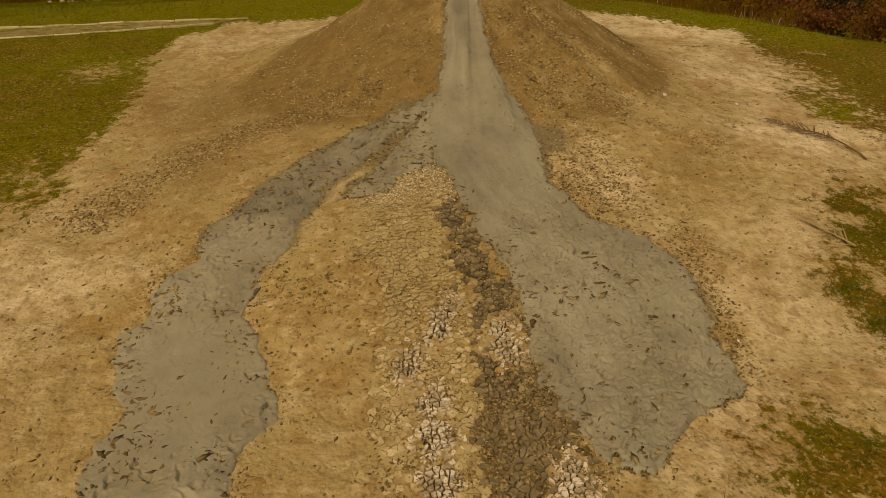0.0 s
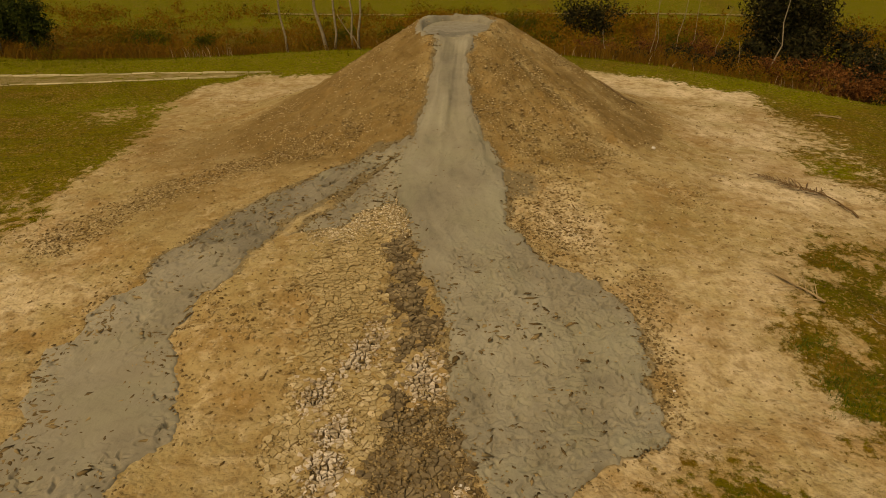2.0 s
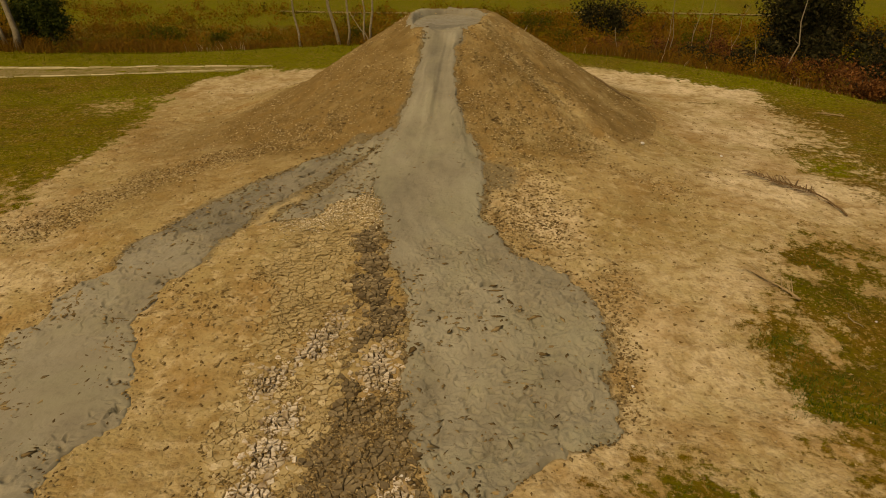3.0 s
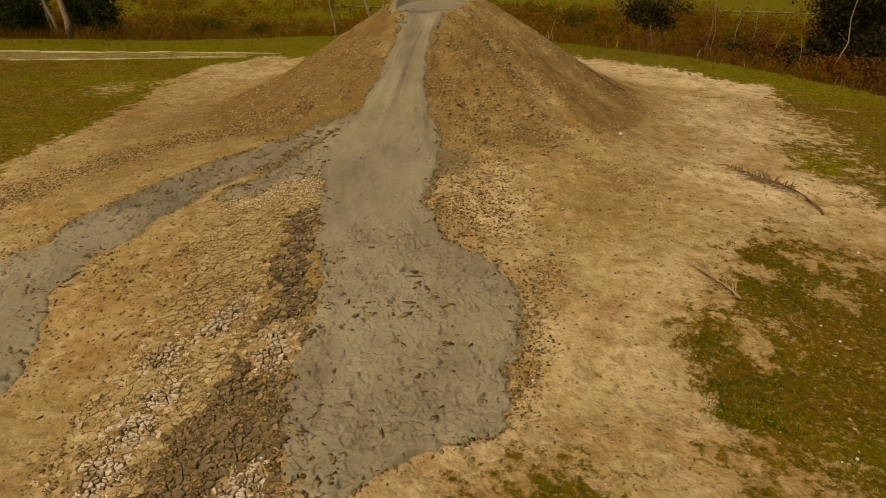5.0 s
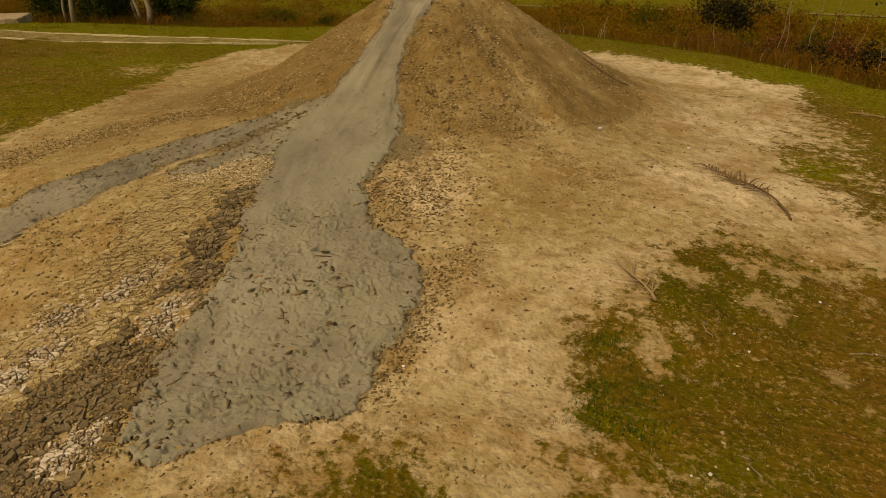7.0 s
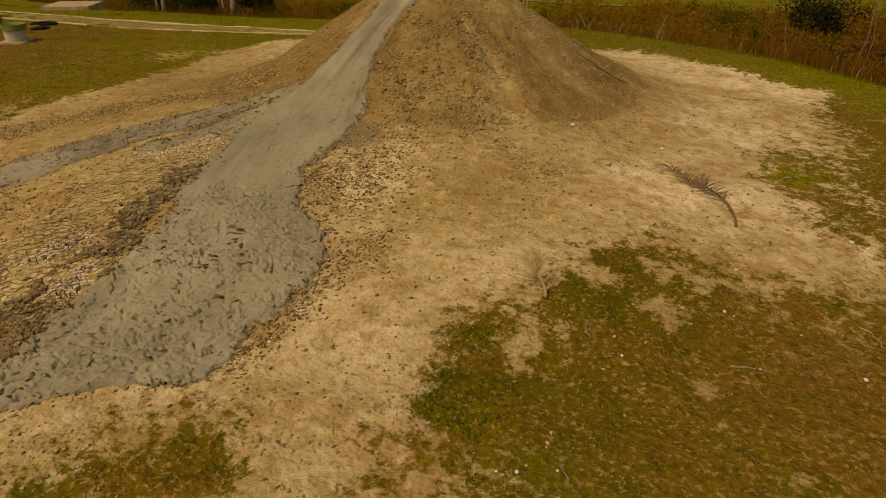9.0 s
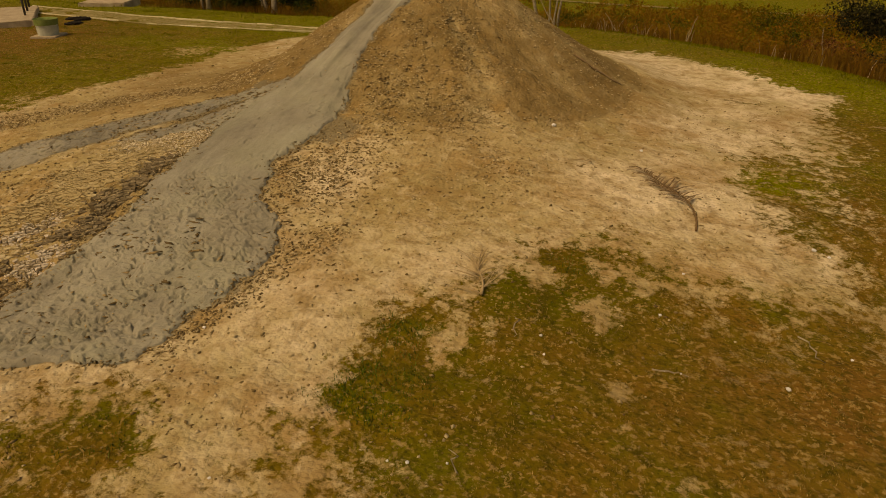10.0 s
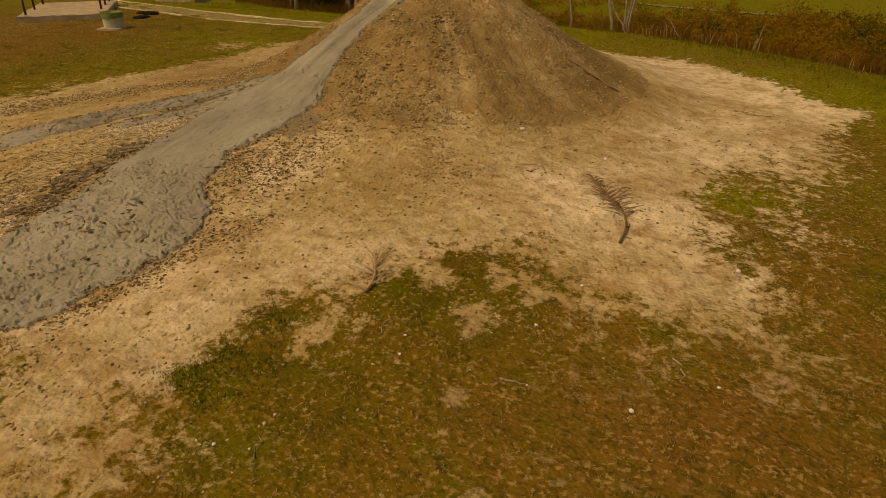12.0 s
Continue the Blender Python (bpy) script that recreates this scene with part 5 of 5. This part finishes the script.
def stick(a, b, r, seed, label, mat=M_FROND, bend=0.04):
    rng = np.random.default_rng(seed)
    a, b = Vector(a), Vector(b)
    o = (a.x, a.y, float(ground_z(a.x, a.y)))
    bm = bmesh.new()
    pts = []
    for i in range(6):
        p = a.lerp(b, i / 5) + Vector(rng.normal(0, bend * (0 < i < 5), 2))
        pts.append(over_ground(o, p.x, p.y, r * 0.8))
    tube(bm, pts, [r * f for f in (1, 0.95, 0.9, 0.8, 0.65, 0.4)], 6)
    ob = part("stick", bm, mat, smooth=True)
    ob.location = o
    tagged(ob, label, "stick")


stick((5.0, 22.3), (6.3, 22.9), 0.04, 51, "weathered stick half sunk in the cone's flank", M_FROND, 0.03)
stick((10.65, 11.15), (11.1, 11.25), 0.012, 52, "thin pale stick lying in the turf", M_BARK)
stick((9.35, 8.25), (9.1, 8.5), 0.012, 53, "thin pale stick lying in the turf", M_BARK)
stick((8.62, 11.2), (8.8, 10.8), 0.010, 54, "thin pale stick lying in the turf", M_BARK)
stick((10.1, 15.9), (9.95, 16.1), 0.010, 55, "thin dark twig lying on pale earth")
stick((12.2, 13.0), (12.6, 12.5), 0.012, 56, "thin pale stick lying in the turf", M_BARK)


# ---- stones and scraps ----
def stone(at, r, seed, label="small white stone lying on the ground", mat=None, name="white_stone"):
    rng = np.random.default_rng(seed)
    bm = bmesh.new()
    bmesh.ops.create_icosphere(bm, subdivisions=1, radius=r)
    for v in bm.verts:
        v.co *= 1 + rng.uniform(-0.28, 0.28)
        v.co.z *= 0.65
    ob = part(name, bm, mat or M_STONE)
    ob.location = (at[0], at[1], float(ground_z(at[0], at[1])) + r * 0.35)
    ob.rotation_euler = (0, 0, rng.uniform(0, 6))
    tagged(ob, label, "stone", "stones on the ground")


for n, (x, y, r) in enumerate(((1.7, 6.62, 0.045), (6.1, 18.45, 0.07), (9.1, 11.03, 0.03), (9.3, 10.7, 0.025), (12.25, 11.65, 0.04), (10.4, 12.4, 0.035),
                               (10.4, 13.7, 0.03), (12.1, 15.8, 0.05), (12.35, 15.7, 0.04), (12.9, 12.8, 0.03), (8.8, 8.1, 0.03), (8.6, 8.0, 0.02),
                               (10.8, 11.2, 0.02), (11.0, 11.25, 0.02), (7.1, 6.8, 0.025), (4.8, 8.8, 0.03), (8.2, 18.6, 0.05), (9.2, 8.3, 0.02))):
    stone((x, y), r * 0.85, 200 + n)
rng = np.random.default_rng(61)
for n in range(26):
    u = n / 25
    x = -29.5 + 10.0 * u + rng.uniform(-0.4, 0.4)
    y = float(np.interp(x, [p[0] for p in SCRUB], [p[1] for p in SCRUB])) - rng.uniform(0.3, 1.3)
    stone((x, y), rng.uniform(0.08, 0.2), 230 + n, "grey rubble stone along the foot of the scrub", M_CONCRETE, "rubble_stone")


# ---- kerbed path ----
path = tagged(new("path"), "worn grey path between two pale concrete kerbs", "path", kind="structure")
KERB_FAR = [(-30, 27.2), (-25.1, 27.7), (-21.0, 28.0), (-16.2, 28.7), (-12.4, 29.4), (-8.4, 29.9)]
KERB_NEAR = [(-30, 25.6), (-24.5, 26.0), (-18.4, 26.5), (-14.4, 27.5), (-11.0, 28.6), (-9.4, 29.0)]


def along(line, s):
    """The point s metres along a line, and its heading."""
    for (ax, ay), (bx, by) in zip(line, line[1:]):
        l = math.hypot(bx - ax, by - ay)
        if s <= l:
            return ax + (bx - ax) * s / l, ay + (by - ay) * s / l, math.atan2(by - ay, bx - ax)
        s -= l
    return None


def kerb_mesh(length):
    bm = bmesh.new()
    bmesh.ops.create_cube(bm, size=1)
    for v in bm.verts:
        v.co.x *= length
        v.co.y *= 0.10
        v.co.z *= 0.14
    bmesh.ops.bevel(bm, geom=list(bm.edges), offset=0.02, segments=1, affect="EDGES")
    me = bpy.data.meshes.new("kerb_stone")
    bm.to_mesh(me)
    bm.free()
    me.materials.append(M_KERB)
    return me


KERB = kerb_mesh(0.97)
rng = np.random.default_rng(62)
for line in (KERB_FAR, KERB_NEAR):
    s = 0.5
    while along(line, s):
        x, y, h = along(line, s)
        s += 1.0
        if line is KERB_NEAR and (-20.6 < x < -19.0 or rng.random() < 0.06):
            continue
        ob = new("kerb_stone", KERB)
        ob.parent = path
        ob.location = (x, y, float(land(x, y)) - 0.02 + rng.uniform(-0.015, 0.02))
        ob.rotation_euler = (0, rng.uniform(-0.015, 0.015), h + rng.uniform(-0.02, 0.02))
u = np.linspace(0, 1, 90)
fx, fy = np.interp(u, np.linspace(0, 1, 6), [p[0] for p in KERB_FAR]), np.interp(u, np.linspace(0, 1, 6), [p[1] for p in KERB_FAR])
nx, ny = np.interp(u, np.linspace(0, 1, 6), [p[0] for p in KERB_NEAR]), np.interp(u, np.linspace(0, 1, 6), [p[1] for p in KERB_NEAR])
w = np.linspace(0.02, 0.98, 14)[:, None]
wx, wy = fx * (1 - w) + nx * w, fy * (1 - w) + ny * w
me, _ = sheet("walkway", wx, wy, ground_z(wx, wy) + 0.012)
part_mesh("walkway", me, M_PATH, path, smooth=True)

# ---- picnic corner far off ----
def box(bm, x0, x1, y0, y1, z0, z1, bevel=0.02):
    b = bmesh.new()
    bmesh.ops.create_cube(b, size=1, matrix=Matrix.Translation(((x0 + x1) / 2, (y0 + y1) / 2, (z0 + z1) / 2)) @ Matrix.Diagonal((x1 - x0, y1 - y0, z1 - z0, 1)))
    if bevel:
        bmesh.ops.bevel(b, geom=list(b.edges), offset=bevel, segments=2, affect="EDGES")
    me = bpy.data.meshes.new("tmp")
    b.to_mesh(me)
    b.free()
    bm.from_mesh(me)
    bpy.data.meshes.remove(me)


def concrete_pad(at, turn, sx, sy, high, label, posts):
    ob = thing("concrete_pad", label, "concrete pad", at=(at[0], at[1], 0))
    ob.rotation_euler = (0, 0, turn)
    rng = np.random.default_rng(63)
    bm = bmesh.new()
    box(bm, 0, sx, 0, sy, -0.2, high, 0.03)
    bmesh.ops.subdivide_edges(bm, edges=[e for e in bm.edges if e.calc_length() > 1], cuts=14, use_grid_fill=True)
    for v in bm.verts:
        if min(v.co.x, v.co.y, sx - v.co.x, sy - v.co.y) < 0.05:
            v.co.x += rng.uniform(-0.04, 0.04)
            v.co.y += rng.uniform(-0.04, 0.04)
    part("slab", bm, M_CONCRETE, ob)
    for px, py, banded in posts:
        bm = bmesh.new()
        tube(bm, [(px, py, high - 0.02), (px, py, high + 1.0), (px, py, 2.6 if not banded else high + 1.0)][:2 if banded else 3], [0.055, 0.055, 0.055][:2 if banded else 3], 10)
        post = part("post", bm, M_POST, ob, smooth=True)
        if banded:
            bm = bmesh.new()
            tube(bm, [(px, py, high + 1.0), (px, py, 2.6)], [0.056, 0.056], 10)
            part("upper_post", bm, M_YELLOW, post, "yellow painted upper length", smooth=True)


# near-left corner, then the edge that runs away beside the litter bin
PAD_TURN = math.atan2(23.1 - 19.7, -23.3 + 25.6)
concrete_pad((-25.6, 19.7), PAD_TURN, 4.2, 5.6, 0.28, "low weathered concrete pad with dark painted posts",
             [(0.35, 0.6, True), (0.35, 2.7, False), (0.35, 4.9, False), (3.8, 3.6, False), (3.8, 5.2, False), (3.8, 1.9, True)])
concrete_pad((-27.6, 28.5), math.radians(30), 2.6, 2.4, 0.2, "low pale concrete pad beyond the path", [])


def round_drum(bm, r0, r1, z0, z1, sides=28):
    a = [bm.verts.new((math.cos(2 * math.pi * k / sides) * r0, math.sin(2 * math.pi * k / sides) * r0, z0)) for k in range(sides)]
    b = [bm.verts.new((math.cos(2 * math.pi * k / sides) * r1, math.sin(2 * math.pi * k / sides) * r1, z1)) for k in range(sides)]
    for k in range(sides):
        bm.faces.new((a[k], a[(k + 1) % sides], b[(k + 1) % sides], b[k]))
    return a, b


bin_ob = thing("litter_bin", "white concrete litter bin with a faded green top", "bin", at=(-19.9, 21.9, float(ground_z(-19.9, 21.9))))
bm = bmesh.new()
box(bm, -0.58, 0.58, -0.58, 0.58, -0.1, 0.10, 0.03)
part("plinth", bm, M_CONCRETE, bin_ob).rotation_euler = (0, 0, 0.55)
bm = bmesh.new()
round_drum(bm, 0.43, 0.47, 0.09, 0.60)
part("drum", bm, M_BIN_WHITE, bin_ob, smooth=True)
bm = bmesh.new()
a, b = round_drum(bm, 0.495, 0.505, 0.55, 0.80)
c, d = round_drum(bm, 0.42, 0.505, 0.66, 0.801)
bm.faces.new(a[::-1])
bm.faces.new(c)
part("green_rim", bm, M_BIN_GREEN, bin_ob, "faded green rim round a shallow top")

for n, (x, y, l) in enumerate(((-21.9, 24.5, 0.35), (-23.4, 25.6, 0.55), (-22.7, 25.4, 0.3))):
    rng = np.random.default_rng(300 + n)
    bm = bmesh.new()
    for k in range(7):
        m = Matrix.Translation((rng.uniform(-l, l) * 0.7, rng.uniform(-0.2, 0.2), 0.06)) @ Matrix.Rotation(rng.uniform(-0.5, 0.5), 4, "Z") @ Matrix.Diagonal((rng.uniform(0.15, 0.4), rng.uniform(0.05, 0.14), rng.uniform(0.05, 0.12), 1))
        bmesh.ops.create_icosphere(bm, subdivisions=1, radius=1, matrix=m)
    for v in bm.verts:
        v.co += Vector(rng.uniform(-0.03, 0.03, 3))
    ob = part("charred_log", bm, M_BLACK)
    ob.location = (x, y, float(ground_z(x, y)))
    ob.rotation_euler = (0, 0, 0.9)
    tagged(ob, "charred black log lying on the grass", "log", "charred logs")

# ---- a far track across the meadow ----
tx = np.linspace(-38, 45, 120)[None, :] + np.zeros((5, 1))
ty = 118 + 0.06 * tx + 1.5 * np.sin(tx / 14) + np.linspace(-0.7, 0.7, 5)[:, None]
me, _ = sheet("far_track", tx, ty, ground_z(tx, ty) + 0.12)
tagged(part_mesh("far_track", me, M_PATH, smooth=True), "pale worn track across the far meadow", "track", kind="structure")
